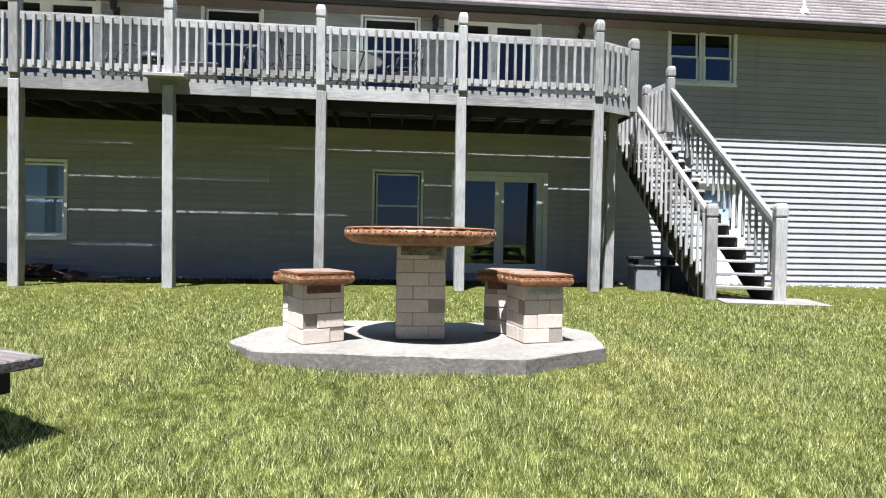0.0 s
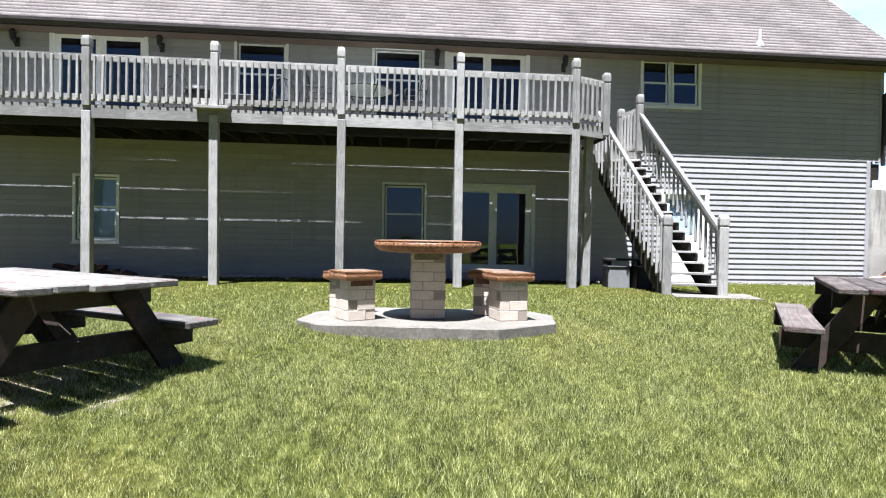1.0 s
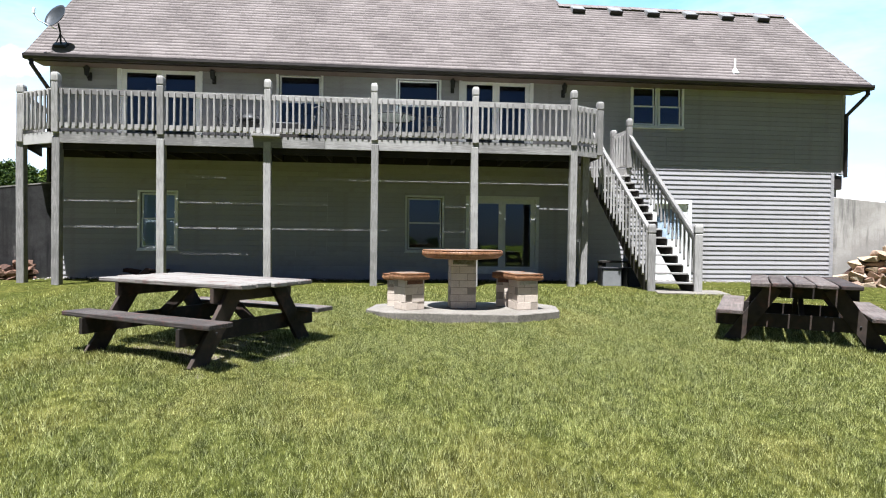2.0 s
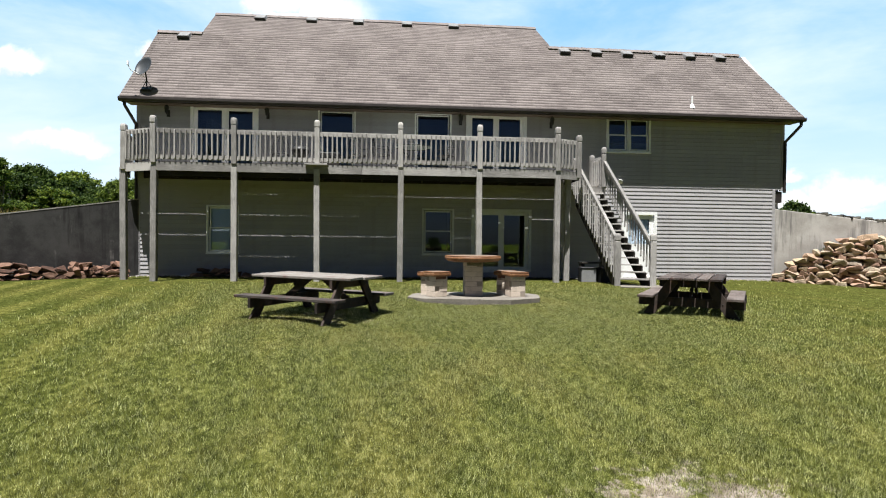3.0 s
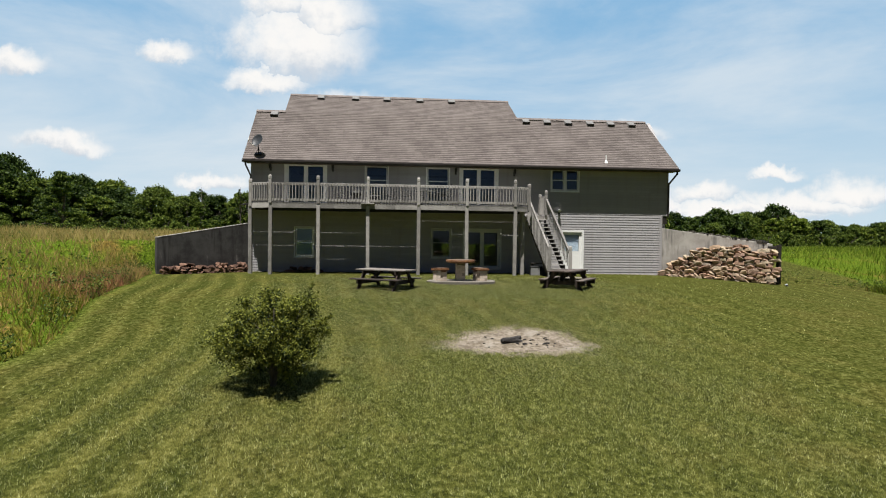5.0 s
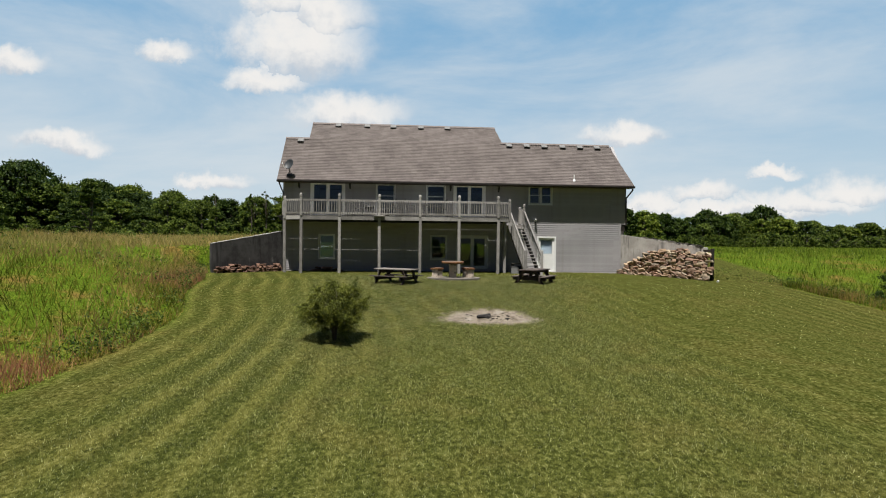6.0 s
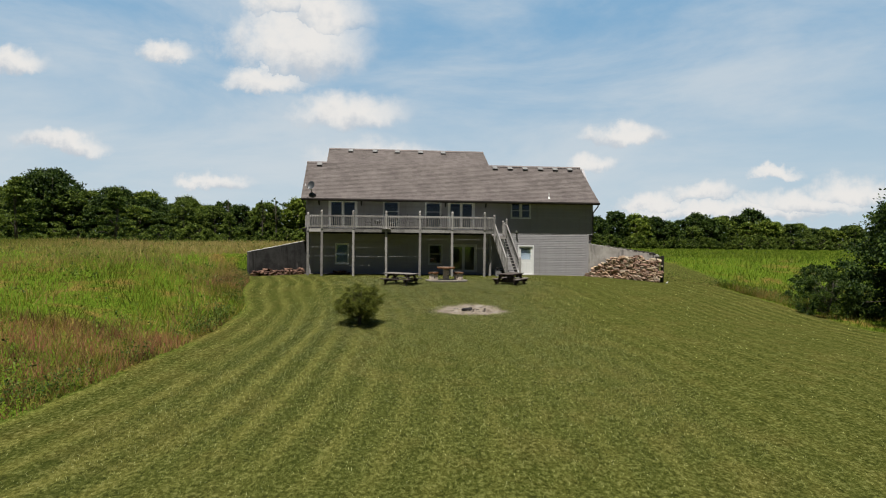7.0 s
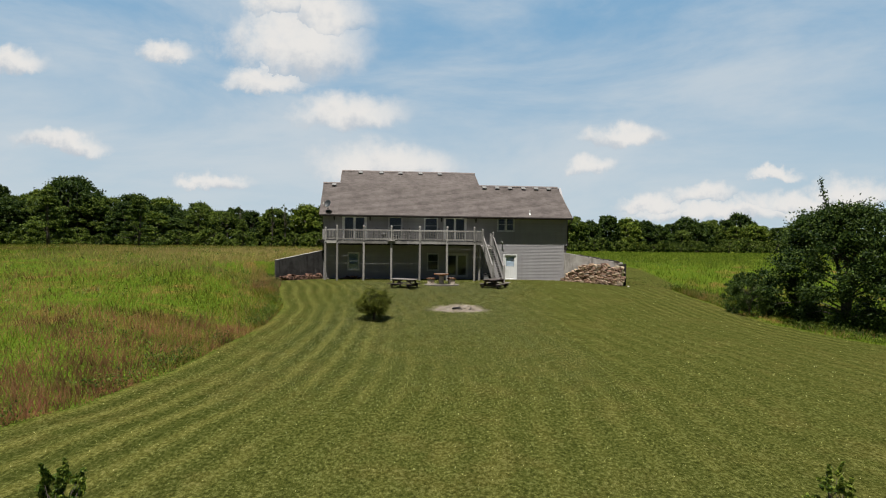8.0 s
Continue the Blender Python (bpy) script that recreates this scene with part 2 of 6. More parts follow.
def fieldstone_material():
    """Quarried fieldstone: each stone with its own tone of buff, pink-brown, grey or dark brown, mottled and pitted."""
    m = bpy.data.materials.new("mixed_fieldstone")
    m.use_nodes = True
    n = Nodes(m.node_tree)
    pos = n.coords((1, 1, 1), True)
    lone = n.add("ShaderNodeObjectInfo").outputs["Random"]
    mottle, pit = n.noise(pos, 5.0, 6.0, 0.65), n.noise(pos, 30.0, 5.0, 0.7)
    tone = n.ramp(lone, [(0.0, (0.17, 0.105, 0.075)), (0.2, (0.36, 0.22, 0.16)), (0.42, (0.39, 0.30, 0.19)), (0.62, (0.30, 0.195, 0.15)), (0.8, (0.46, 0.385, 0.27)), (1.0, (0.27, 0.225, 0.185))])
    colour = n.mix(n.smooth(mottle, 0.4, 0.66, 0.0, 0.55), tone, (0.36, 0.25, 0.165))
    colour = n.mix(n.math("MULTIPLY", n.smooth(pit, 0.50, 0.34), 0.7), colour, (0.075, 0.05, 0.038))
    p = n.add("ShaderNodeBsdfPrincipled")
    n.link(colour, p.inputs["Base Color"])
    p.inputs["Roughness"].default_value, p.inputs["Specular IOR Level"].default_value = 0.92, 0.2
    b = n.add("ShaderNodeBump")
    b.inputs["Strength"].default_value, b.inputs["Distance"].default_value = 0.8, 0.03
    n.link(n.math("ADD", mottle, n.math("MULTIPLY", pit, 0.5)), b.inputs["Height"])
    n.link(b.outputs[0], p.inputs["Normal"])
    n.link(p.outputs[0], n.add("ShaderNodeOutputMaterial").inputs[0])
    return m


def leaf_material(name, low, high, translucent=0.25, spread=0.85):
    return material(name, low, high, 0.55, 3.0, 0.45, (1, 1, 1), 0, 0, None, 0, 0.25, 0, spread, True, translucent, 0.15)


LEAF_BUSH = leaf_material("bush_leaf", (0.016, 0.029, 0.005), (0.20, 0.215, 0.034), 0.15)
LEAF_TREE = leaf_material("tree_leaf", (0.024, 0.049, 0.008), (0.155, 0.205, 0.032))
LEAF_DARK = leaf_material("dark_tree_leaf", (0.014, 0.032, 0.006), (0.075, 0.115, 0.019))
LEAF_LIGHT = leaf_material("light_tree_leaf", (0.04, 0.075, 0.008), (0.20, 0.25, 0.034))


def glass_material():
    m = bpy.data.materials.new("window_glass")
    m.use_nodes = True
    n = Nodes(m.node_tree)
    fres = n.add("ShaderNodeFresnel")
    fres.inputs[0].default_value = 1.52
    gl, tr, ms = n.add("ShaderNodeBsdfGlossy"), n.add("ShaderNodeBsdfTransparent"), n.add("ShaderNodeMixShader")
    gl.inputs["Roughness"].default_value = 0.02
    gl.inputs["Color"].default_value = (0.95, 0.97, 1.0, 1)
    tr.inputs[0].default_value = (0.74, 0.80, 0.86, 1)
    n.link(n.math("MULTIPLY_ADD", fres.outputs[0], 1.1, 0.02, True), ms.inputs[0])
    n.link(tr.outputs[0], ms.inputs[1])
    n.link(gl.outputs[0], ms.inputs[2])
    n.link(ms.outputs[0], n.add("ShaderNodeOutputMaterial").inputs[0])
    return m


GLASS = glass_material()


# ---------------------------------------------------------------- building helpers
def box(bm, x0, x1, y0, y1, z0, z1, bevel=0.0):
    r = bmesh.ops.create_cube(bm, size=1.0, matrix=Matrix.Translation(((x0 + x1) / 2, (y0 + y1) / 2, (z0 + z1) / 2)) @ Matrix.Diagonal((x1 - x0, y1 - y0, z1 - z0, 1)))
    if bevel:
        edges = list({e for v in r["verts"] for e in v.link_edges})
        bmesh.ops.bevel(bm, geom=edges, offset=bevel, segments=1, affect="EDGES")


def beam(bm, p, q, wide, high, up=(0, 0, 1), bevel=0.0):
    """A squared length of timber from p to q: wide across, high along up."""
    p, q = Vector(p), Vector(q)
    along = (q - p).normalized()
    side = along.cross(Vector(up)).normalized()
    top = side.cross(along).normalized()
    m = Matrix((along, side, top)).transposed().to_4x4()
    m.translation = (p + q) / 2
    r = bmesh.ops.create_cube(bm, size=1.0, matrix=m @ Matrix.Diagonal(((q - p).length, wide, high, 1)))
    if bevel:
        edges = list({e for v in r["verts"] for e in v.link_edges})
        bmesh.ops.bevel(bm, geom=edges, offset=bevel, segments=1, affect="EDGES")


def tube(bm, points, radius, sides=6):
    """A round bar along points; radius is a number or one number a point."""
    pts = [Vector(p) for p in points]
    rings = []
    for i, p in enumerate(pts):
        d = (pts[min(i + 1, len(pts) - 1)] - pts[max(i - 1, 0)]).normalized()
        a = d.cross(Vector((0.31, 0.17, 0.93)))
        a = a.normalized() if a.length > 1e-4 else Vector((1, 0, 0))
        b = d.cross(a)
        r = radius[i] if isinstance(radius, (list, tuple)) else radius
        rings.append([bm.verts.new(p + (a * math.cos(k * math.tau / sides) + b * math.sin(k * math.tau / sides)) * r) for k in range(sides)])
    for r0, r1 in zip(rings, rings[1:]):
        for k in range(sides):
            bm.faces.new((r0[k], r0[(k + 1) % sides], r1[(k + 1) % sides], r1[k]))
    bm.faces.new(rings[0][::-1])
    bm.faces.new(rings[-1])


def lathe(bm, profile, sides=24, centre=(0, 0, 0)):
    """A turned shape: profile is rows of (radius, height)."""
    c = Vector(centre)
    rings = [[bm.verts.new(c + Vector((r * math.cos(k * math.tau / sides), r * math.sin(k * math.tau / sides), z))) for k in range(sides)] for r, z in profile]
    for r0, r1 in zip(rings, rings[1:]):
        for k in range(sides):
            bm.faces.new((r0[k], r0[(k + 1) % sides], r1[(k + 1) % sides], r1[k]))
    bm.faces.new(rings[0][::-1])
    bm.faces.new(rings[-1])


def prism(bm, outline, z0, z1):
    """An upright prism over a plan outline (anticlockwise)."""
    lo = [bm.verts.new((x, y, z0)) for x, y in outline]
    hi = [bm.verts.new((x, y, z1)) for x, y in outline]
    bm.faces.new(lo[::-1])
    bm.faces.new(hi)
    for i in range(len(lo)):
        j = (i + 1) % len(lo)
        bm.faces.new((lo[i], lo[j], hi[j], hi[i]))


def finish(name, bm, mat, smooth=False):
    bmesh.ops.recalc_face_normals(bm, faces=bm.faces[:])
    me = bpy.data.meshes.new(name)
    bm.to_mesh(me)
    bm.free()
    if smooth:
        me.polygons.foreach_set("use_smooth", [True] * len(me.polygons))
    for one in mat if isinstance(mat, (list, tuple)) else (mat,):
        me.materials.append(one)
    return me


def part(name, bm, mat, parent, label="", smooth=False, at=None):
    ob = new(name, finish(name, bm, mat, smooth))
    ob.parent = parent
    if at is not None:
        ob.matrix_basis = at
    if label:
        ob["label"] = label
    return ob


def share(name, mesh, parent, at):
    ob = new(name, mesh)
    ob.parent, ob.matrix_basis = parent, at
    return ob


def thing(name, m, label, category, group="", kind=""):
    ob = new(name)
    ob.matrix_basis = m
    ob.empty_display_size = 0.2
    return tagged(ob, label, category, group, kind)


def slab(name, dims, mat, parent, label="", bevel=0.0):
    bm = bmesh.new()
    box(bm, *dims, bevel)
    return part(name, bm, mat, parent, label)


def stick(name, p, q, wide, high, mat, parent, up=(0, 0, 1), label="", bevel=0.0):
    bm = bmesh.new()
    beam(bm, p, q, wide, high, up, bevel)
    return part(name, bm, mat, parent, label)


def sheet(name, verts, tris, mat, smooth=False):
    """A mesh straight from arrays of points and of equal-sided faces."""
    me = bpy.data.meshes.new(name)
    verts, tris = np.asarray(verts, dtype=np.float32), np.asarray(tris, dtype=np.int32)
    n, k = tris.shape
    me.vertices.add(len(verts))
    me.vertices.foreach_set("co", verts.ravel())
    me.loops.add(n * k)
    me.loops.foreach_set("vertex_index", tris.ravel())
    me.polygons.add(n)
    me.polygons.foreach_set("loop_start", np.arange(0, n * k, k, dtype=np.int32))
    me.update(calc_edges=True)
    if smooth:
        me.polygons.foreach_set("use_smooth", np.ones(n, dtype=bool))
    me.materials.append(mat)
    return me


# ---------------------------------------------------------------- the lie of the land
def smoothstep(v):
    v = np.clip(v, 0, 1)
    return v * v * (3 - 2 * v)


def lawn_left(y):
    return np.interp(y, [-80, -40, -30, -20.1, -18.6, -15.3, -10, -7.6, -3.5, -0.3, 3, 7.0, 8.5, 11.2, 11.3], [-34, -22, -17.6, -13.0, -11.9, -10.75, -9.6, -9.2, -9.2, -10.2, -10.7, -12.0, -12.35, -9.1, -9.1])


def lawn_right(y):
    return np.interp(y, [-80, -40, -30, -13, -8, -3.7, -0.7, 3, 6.6, 7.8, 8.3, 11.2, 11.3], [55, 37, 32, 24, 21, 19.6, 19.0, 18.5, 18.9, 18.5, 16.2, 11.8, 11.8])


def lawn_height(y):
    return np.interp(y, [-300, -85, -37, -21, -14, -7.6, -4, -2, 0, 1.5, 3, 30], [-8, -4.2, -2.3, -1.7, -1.33, -0.89, -0.62, -0.36, -0.06, 0.045, 0.075, 0.07])


def land(x, y):
    """The height of the ground: a lawn that falls away from the house, with higher meadows on both sides and behind."""
    x, y = np.asarray(x, dtype=float), np.asarray(y, dtype=float)
    low = lawn_height(y) - 1.15 * smoothstep((x - 7) / 13) * np.interp(y, [-40, -13, -4, 0, 8, 11], [0.2, 0.55, 0.8, 0.85, 0.36, 0.15])
    left = np.interp(y, [-300, -80, -40, -15, 0, 9, 20, 60, 130, 400], [-7, -3.4, -1.9, -0.4, 0.75, 1.5, 1.9, 1.6, 1.4, -2.0])
    right = np.interp(y, [-300, -80, -40, -15, -4, 0, 6, 9, 14, 20, 60, 130, 400], [-8, -4.2, -2.8, -1.9, -1.5, -1.2, -0.6, 0.1, 0.8, 1.1, 0.95, 0.5, -4.0])
    wide = np.interp(y, [-40, 6.0, 8.6, 8.9], [9.0, 6.0, 1.5, 0.8])
    a = smoothstep((lawn_left(y) - x) / wide)
    b = smoothstep((x - lawn_right(y)) / wide)
    h = low + (left - low) * a + (right - low) * b
    back = smoothstep((y - 19.5) / 3.0)
    h = h + (np.where(x < 1.4, left, right) - h) * back
    inside = (x > -8.9) & (x < 11.6) & (y > 11.1) & (y < 19.0)
    bumps = 0.02 * np.sin(x * 1.7 + y * 0.6) * np.sin(y * 1.3 - x * 0.4) + 0.015 * np.sin(x * 3.1) * np.sin(y * 2.7)
    h = h + 0.075 * np.exp(-(((x + 0.95) / 0.55) ** 2 + ((y - 3.75) / 0.6) ** 2))
    return np.where(inside, -0.25, h + bumps * np.clip((7.5 - y) / 3, 0.15, 1))


def land_at(x, y):
    return float(land(x, y))


PIT = (0.66, -3.86, 1.56, 1.06)


def pit_reach(x, y):
    """Below 1 inside the bare patch of the fire pit, with a ragged edge."""
    u, v = (x - PIT[0]) / PIT[2], (y - PIT[1]) / PIT[3]
    ang = np.arctan2(v, u)
    return np.hypot(u, v) * (1 + 0.09 * np.sin(3 * ang + 0.6) + 0.06 * np.sin(7 * ang) + 0.04 * np.sin(13 * ang + 2))


def worn_patch(x, y):
    """Up to 1 where feet have worn the grass round the bleached picnic table."""
    u, v = (x + 2.25) * 0.86 - (y - 2.05) * 0.51, (x + 2.25) * 0.51 + (y - 2.05) * 0.86
    return np.clip(1.35 - np.hypot(u / 1.15, v / 0.95), 0, 1)


def lawn_colour(n, pos, contrast=1.0):
    """The colour of the mown grass and the meadow, with mowing lines, dry patches and the bare pit."""
    mow = n.add("ShaderNodeAttribute", attribute_name="mow")
    rank = n.add("ShaderNodeAttribute", attribute_name="rank")
    big, mid = n.noise(pos, 0.3, 4.0, 0.6), n.noise(pos, 0.9, 4.0, 0.6)
    speck = n.noise(n.coords((1, 0.75, 1), True), 12.0, 8.0, 0.82)
    speck = n.math("MULTIPLY_ADD", speck, contrast, 0.505 * (1 - contrast))
    green = n.ramp(speck, [(0.42, (0.019, 0.022, 0.0055)), (0.485, (0.052, 0.058, 0.0115)), (0.525, (0.082, 0.089, 0.019)), (0.585, (0.166, 0.168, 0.052))])
    dry = n.ramp(speck, [(0.42, (0.040, 0.034, 0.007)), (0.50, (0.108, 0.092, 0.022)), (0.59, (0.215, 0.182, 0.066))])
    patchy = n.math("ADD", n.math("MULTIPLY", big, 0.5), n.math("MULTIPLY", mid, 0.5))
    colour = n.mix(n.math("MULTIPLY", n.smooth(patchy, 0.48, 0.62), 0.42), green, dry)
    wave = n.math("SINE", n.math("ADD", n.math("MULTIPLY", mow.outputs["Fac"], math.tau), n.math("MULTIPLY", big, 1.6)))
    strength = n.math("ADD", n.smooth(mow.outputs["Fac"], 2.0, 11.0, 0.85, 0.30), n.smooth(mow.outputs["Fac"], 24.0, 34.0, 0.0, 0.3))
    worn = n.math("MULTIPLY", strength, n.smooth(n.noise(pos, 0.22, 4.0, 0.6), 0.38, 0.60, 0.3, 1.0))
    pale = n.ramp(speck, [(0.42, (0.056, 0.057, 0.0115)), (0.50, (0.120, 0.116, 0.026)), (0.59, (0.215, 0.20, 0.064))])
    colour = n.mix(n.math("MULTIPLY", n.smooth(wave, 0.15, 0.95), worn, clamp=True), colour, pale)
    shady = n.mix(0.5, colour, (0.022, 0.032, 0.006))
    colour = n.mix(n.math("MULTIPLY", n.smooth(wave, -0.2, -0.95), worn, clamp=True), colour, shady)
    clump = n.smooth(n.noise(pos, 3.2, 6.0, 0.75), 0.40, 0.58)
    colour = n.mix(n.math("MULTIPLY_ADD", clump, -0.2 * contrast, 0.2 * contrast), colour, n.mix(0.6, colour, (0.016, 0.024, 0.005)))
    field = n.mix(n.smooth(patchy, 0.50, 0.64), n.ramp(speck, [(0.42, (0.02, 0.036, 0.003)), (0.5, (0.075, 0.125, 0.008)), (0.59, (0.17, 0.235, 0.025))]), n.ramp(speck, [(0.42, (0.05, 0.035, 0.008)), (0.5, (0.16, 0.11, 0.025)), (0.59, (0.34, 0.22, 0.07))]))
    return n.mix(rank.outputs["Fac"], colour, field)


def ground_material():
    m = bpy.data.materials.new("mown_lawn_and_meadow_soil")
    m.use_nodes = True
    n = Nodes(m.node_tree)
    pos = n.coords((1, 1, 1), True)
    bare = n.add("ShaderNodeAttribute", attribute_name="bare")
    fine = n.noise(pos, 38.0, 6.0, 0.75)
    blades = n.noise(n.coords((1, 0.35, 1), True), 120.0, 3.0, 0.7)
    colour = lawn_colour(n, pos, 0.8)
    colour = n.mix(n.math("MULTIPLY", n.smooth(blades, 0.35, 0.65, 1.0, 0.0), 0.60), colour, (0.018, 0.021, 0.006))
    sand = n.mix(n.smooth(n.noise(pos, 9.0, 7.0, 0.75), 0.38, 0.62), (0.135, 0.108, 0.078), (0.255, 0.220, 0.178))
    ash = n.mix(n.smooth(n.noise(pos, 3.0, 8.0, 0.75), 0.48, 0.62), sand, (0.105, 0.085, 0.062))
    ash = n.mix(n.smooth(n.noise(pos, 26.0, 5.0, 0.75), 0.57, 0.66), ash, (0.05, 0.042, 0.034))
    ash = n.mix(n.smooth(n.noise(pos, 1.3, 4.0, 0.6), 0.54, 0.64, 0.0, 0.5), ash, (0.262, 0.236, 0.20))
    edge = n.smooth(n.math("ADD", bare.outputs["Fac"], n.math("MULTIPLY", n.math("SUBTRACT", n.noise(pos, 4.0, 8.0, 0.8), 0.5), 1.9)), 0.34, 0.55)
    colour = n.mix(edge, colour, ash)
    p = n.add("ShaderNodeBsdfPrincipled")
    n.link(colour, p.inputs["Base Color"])
    p.inputs["Roughness"].default_value, p.inputs["Specular IOR Level"].default_value = 0.95, 0.0
    b = n.add("ShaderNodeBump")
    b.inputs["Strength"].default_value, b.inputs["Distance"].default_value = 0.7, 0.02
    n.link(n.math("ADD", n.noise(pos, 15.0, 4.0, 0.7), n.math("MULTIPLY", blades, 0.5)), b.inputs["Height"])
    n.link(b.outputs[0], p.inputs["Normal"])
    n.link(p.outputs[0], n.add("ShaderNodeOutputMaterial").inputs[0])
    return m


def blade_material():
    m = bpy.data.materials.new("grass_blade")
    m.use_nodes = True
    n = Nodes(m.node_tree)
    pos = n.coords((1, 1, 1), True)
    lone = n.add("ShaderNodeNewGeometry").outputs["Random Per Island"]
    colour = n.mix(n.smooth(lone, 0.45, 1.0, 0.0, 0.6), lawn_colour(n, pos, 0.55), (0.205, 0.205, 0.105))
    bright = n.add("ShaderNodeHueSaturation")
    n.link(colour, bright.inputs["Color"])
    n.link(n.math("MULTIPLY_ADD", n.math("POWER", lone, 1.6), 3.6, 1.0), bright.inputs["Value"])
    p, tr, ms = n.add("ShaderNodeBsdfPrincipled"), n.add("ShaderNodeBsdfTranslucent"), n.add("ShaderNodeMixShader")
    n.link(bright.outputs[0], p.inputs["Base Color"])
    n.link(bright.outputs[0], tr.inputs[0])
    p.inputs["Roughness"].default_value, p.inputs["Specular IOR Level"].default_value = 0.6, 0.12
    ms.inputs[0].default_value = 0.35
    n.link(p.outputs[0], ms.inputs[1])
    n.link(tr.outputs[0], ms.inputs[2])
    n.link(ms.outputs[0], n.add("ShaderNodeOutputMaterial").inputs[0])
    return m


def meadow_material(name, tone, green):
    m = bpy.data.materials.new(name)
    m.use_nodes = True
    n = Nodes(m.node_tree)
    pos = n.coords((1, 1, 0.2), True)
    lone = n.add("ShaderNodeNewGeometry").outputs["Random Per Island"]
    drift = n.math("ADD", n.math("MULTIPLY", n.noise(pos, 0.10, 4.0, 0.6), 0.62), n.math("MULTIPLY", n.noise(pos, 0.7, 5.0, 0.65), 0.38))
    drift = n.math("MULTIPLY_ADD", drift, 1.5, -0.25)
    drift = n.math("ADD", drift, n.math("MULTIPLY", n.math("SUBTRACT", lone, 0.5), 0.2))
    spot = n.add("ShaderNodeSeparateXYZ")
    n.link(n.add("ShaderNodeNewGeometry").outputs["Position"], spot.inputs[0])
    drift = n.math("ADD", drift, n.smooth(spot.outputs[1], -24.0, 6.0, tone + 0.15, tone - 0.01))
    colour = n.ramp(drift, [(0.36, (0.060, 0.085, 0.008)), (0.44, (0.155, 0.180, 0.018)), (0.49, (0.265, 0.24, 0.035)), (0.53, (0.36, 0.265, 0.065)), (0.575, (0.50, 0.34, 0.14)), (0.64, (0.36, 0.155, 0.09))])
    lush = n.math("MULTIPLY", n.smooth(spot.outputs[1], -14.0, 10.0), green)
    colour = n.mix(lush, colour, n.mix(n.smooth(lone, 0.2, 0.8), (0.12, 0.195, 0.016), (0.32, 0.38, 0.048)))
    gloom = n.smooth(n.noise(n.coords((0.55, 1, 0.2), True), 0.6, 6.0, 0.72), 0.38, 0.56, 0.9, 0.0)
    colour = n.mix(gloom, colour, n.mix(0.75, colour, (0.02, 0.03, 0.006)))
    straw = n.math("MULTIPLY", n.math("MULTIPLY", n.smooth(spot.outputs[1], 0.0, 10.0), n.smooth(spot.outputs[1], 62.0, 30.0)), n.smooth(n.math("ABSOLUTE", n.math("ADD", spot.outputs[0], 15.0)), 26.0, 4.0))
    straw = n.math("MULTIPLY", straw, n.smooth(n.noise(pos, 0.28, 4.0, 0.6), 0.30, 0.50))
    colour = n.mix(n.math("MULTIPLY", straw, 0.85), colour, n.mix(lone, (0.30, 0.22, 0.07), (0.55, 0.42, 0.18)))
    p, tr, ms = n.add("ShaderNodeBsdfPrincipled"), n.add("ShaderNodeBsdfTranslucent"), n.add("ShaderNodeMixShader")
    n.link(colour, p.inputs["Base Color"])
    n.link(colour, tr.inputs[0])
    p.inputs["Roughness"].default_value, p.inputs["Specular IOR Level"].default_value = 0.8, 0.05
    ms.inputs[0].default_value = 0.5
    n.link(p.outputs[0], ms.inputs[1])
    n.link(tr.outputs[0], ms.inputs[2])
    n.link(ms.outputs[0], n.add("ShaderNodeOutputMaterial").inputs[0])
    return m


def spread(lo, hi, step, far_lo, far_hi):
    mid = np.arange(lo, hi + step / 2, step)
    out = np.cumsum(np.geomspace(step, 260, 34))
    return np.concatenate([(lo - out[lo - out > far_lo])[::-1], mid, hi + out[hi + out < far_hi]])


GROUND = ground_material()
gx, gy = spread(-34, 36, 0.4, -2600, 2600), spread(-42, 24, 0.4, -1500, 3200)
mx, my = np.meshgrid(gx, gy)
mz = land(mx, my)
index = np.arange(mx.size).reshape(mx.shape)
quads = np.stack([index[:-1, :-1], index[:-1, 1:], index[1:, 1:], index[1:, :-1]], axis=-1).reshape(-1, 4)
ground_mesh = sheet("ground", np.stack([mx, my, mz], axis=-1).reshape(-1, 3), quads, GROUND, True)
across = (mx - lawn_left(my)) / (lawn_right(my) - lawn_left(my)) * 35.0
outside = smoothstep(np.maximum(lawn_left(my) - mx, mx - lawn_right(my)) / 0.7 + 0.3)
outside = np.maximum(outside, smoothstep((my - 11.5) / 0.5))
strip = smoothstep((np.abs(mx - 17.9) - 1.9) / 0.5 + 0.3)
outside = np.where((my > 6.5) & (my < 19), outside * strip, outside)
for label, values in (("mow", across), ("bare", np.maximum(np.clip(1.5 - pit_reach(mx, my), 0, 1), 0.5 * worn_patch(mx, my))), ("rank", outside)):
    ground_mesh.attributes.new(label, "FLOAT", "POINT").data.foreach_set("value", values.ravel().astype(np.float32))
tagged(new("ground", ground_mesh), "sloping mown lawn with rough meadow beyond and a bare fire-pit patch", "ground", kind="structure")


# ---------------------------------------------------------------- the house
X0, X1, XLOW, YF, EAVE = -8.96, 11.71, 11.42, 11.02, 5.33
YBACK, YWING, XM0, XM1 = 18.6, 15.6, -7.85, 4.2
ROOF_Y0, ROOF_Z0, ROOF_Y1, ROOF_Z1, ROOF_Y2, ROOF_Z2 = 10.47, 5.36, 13.13, 8.24, 14.62, 9.5

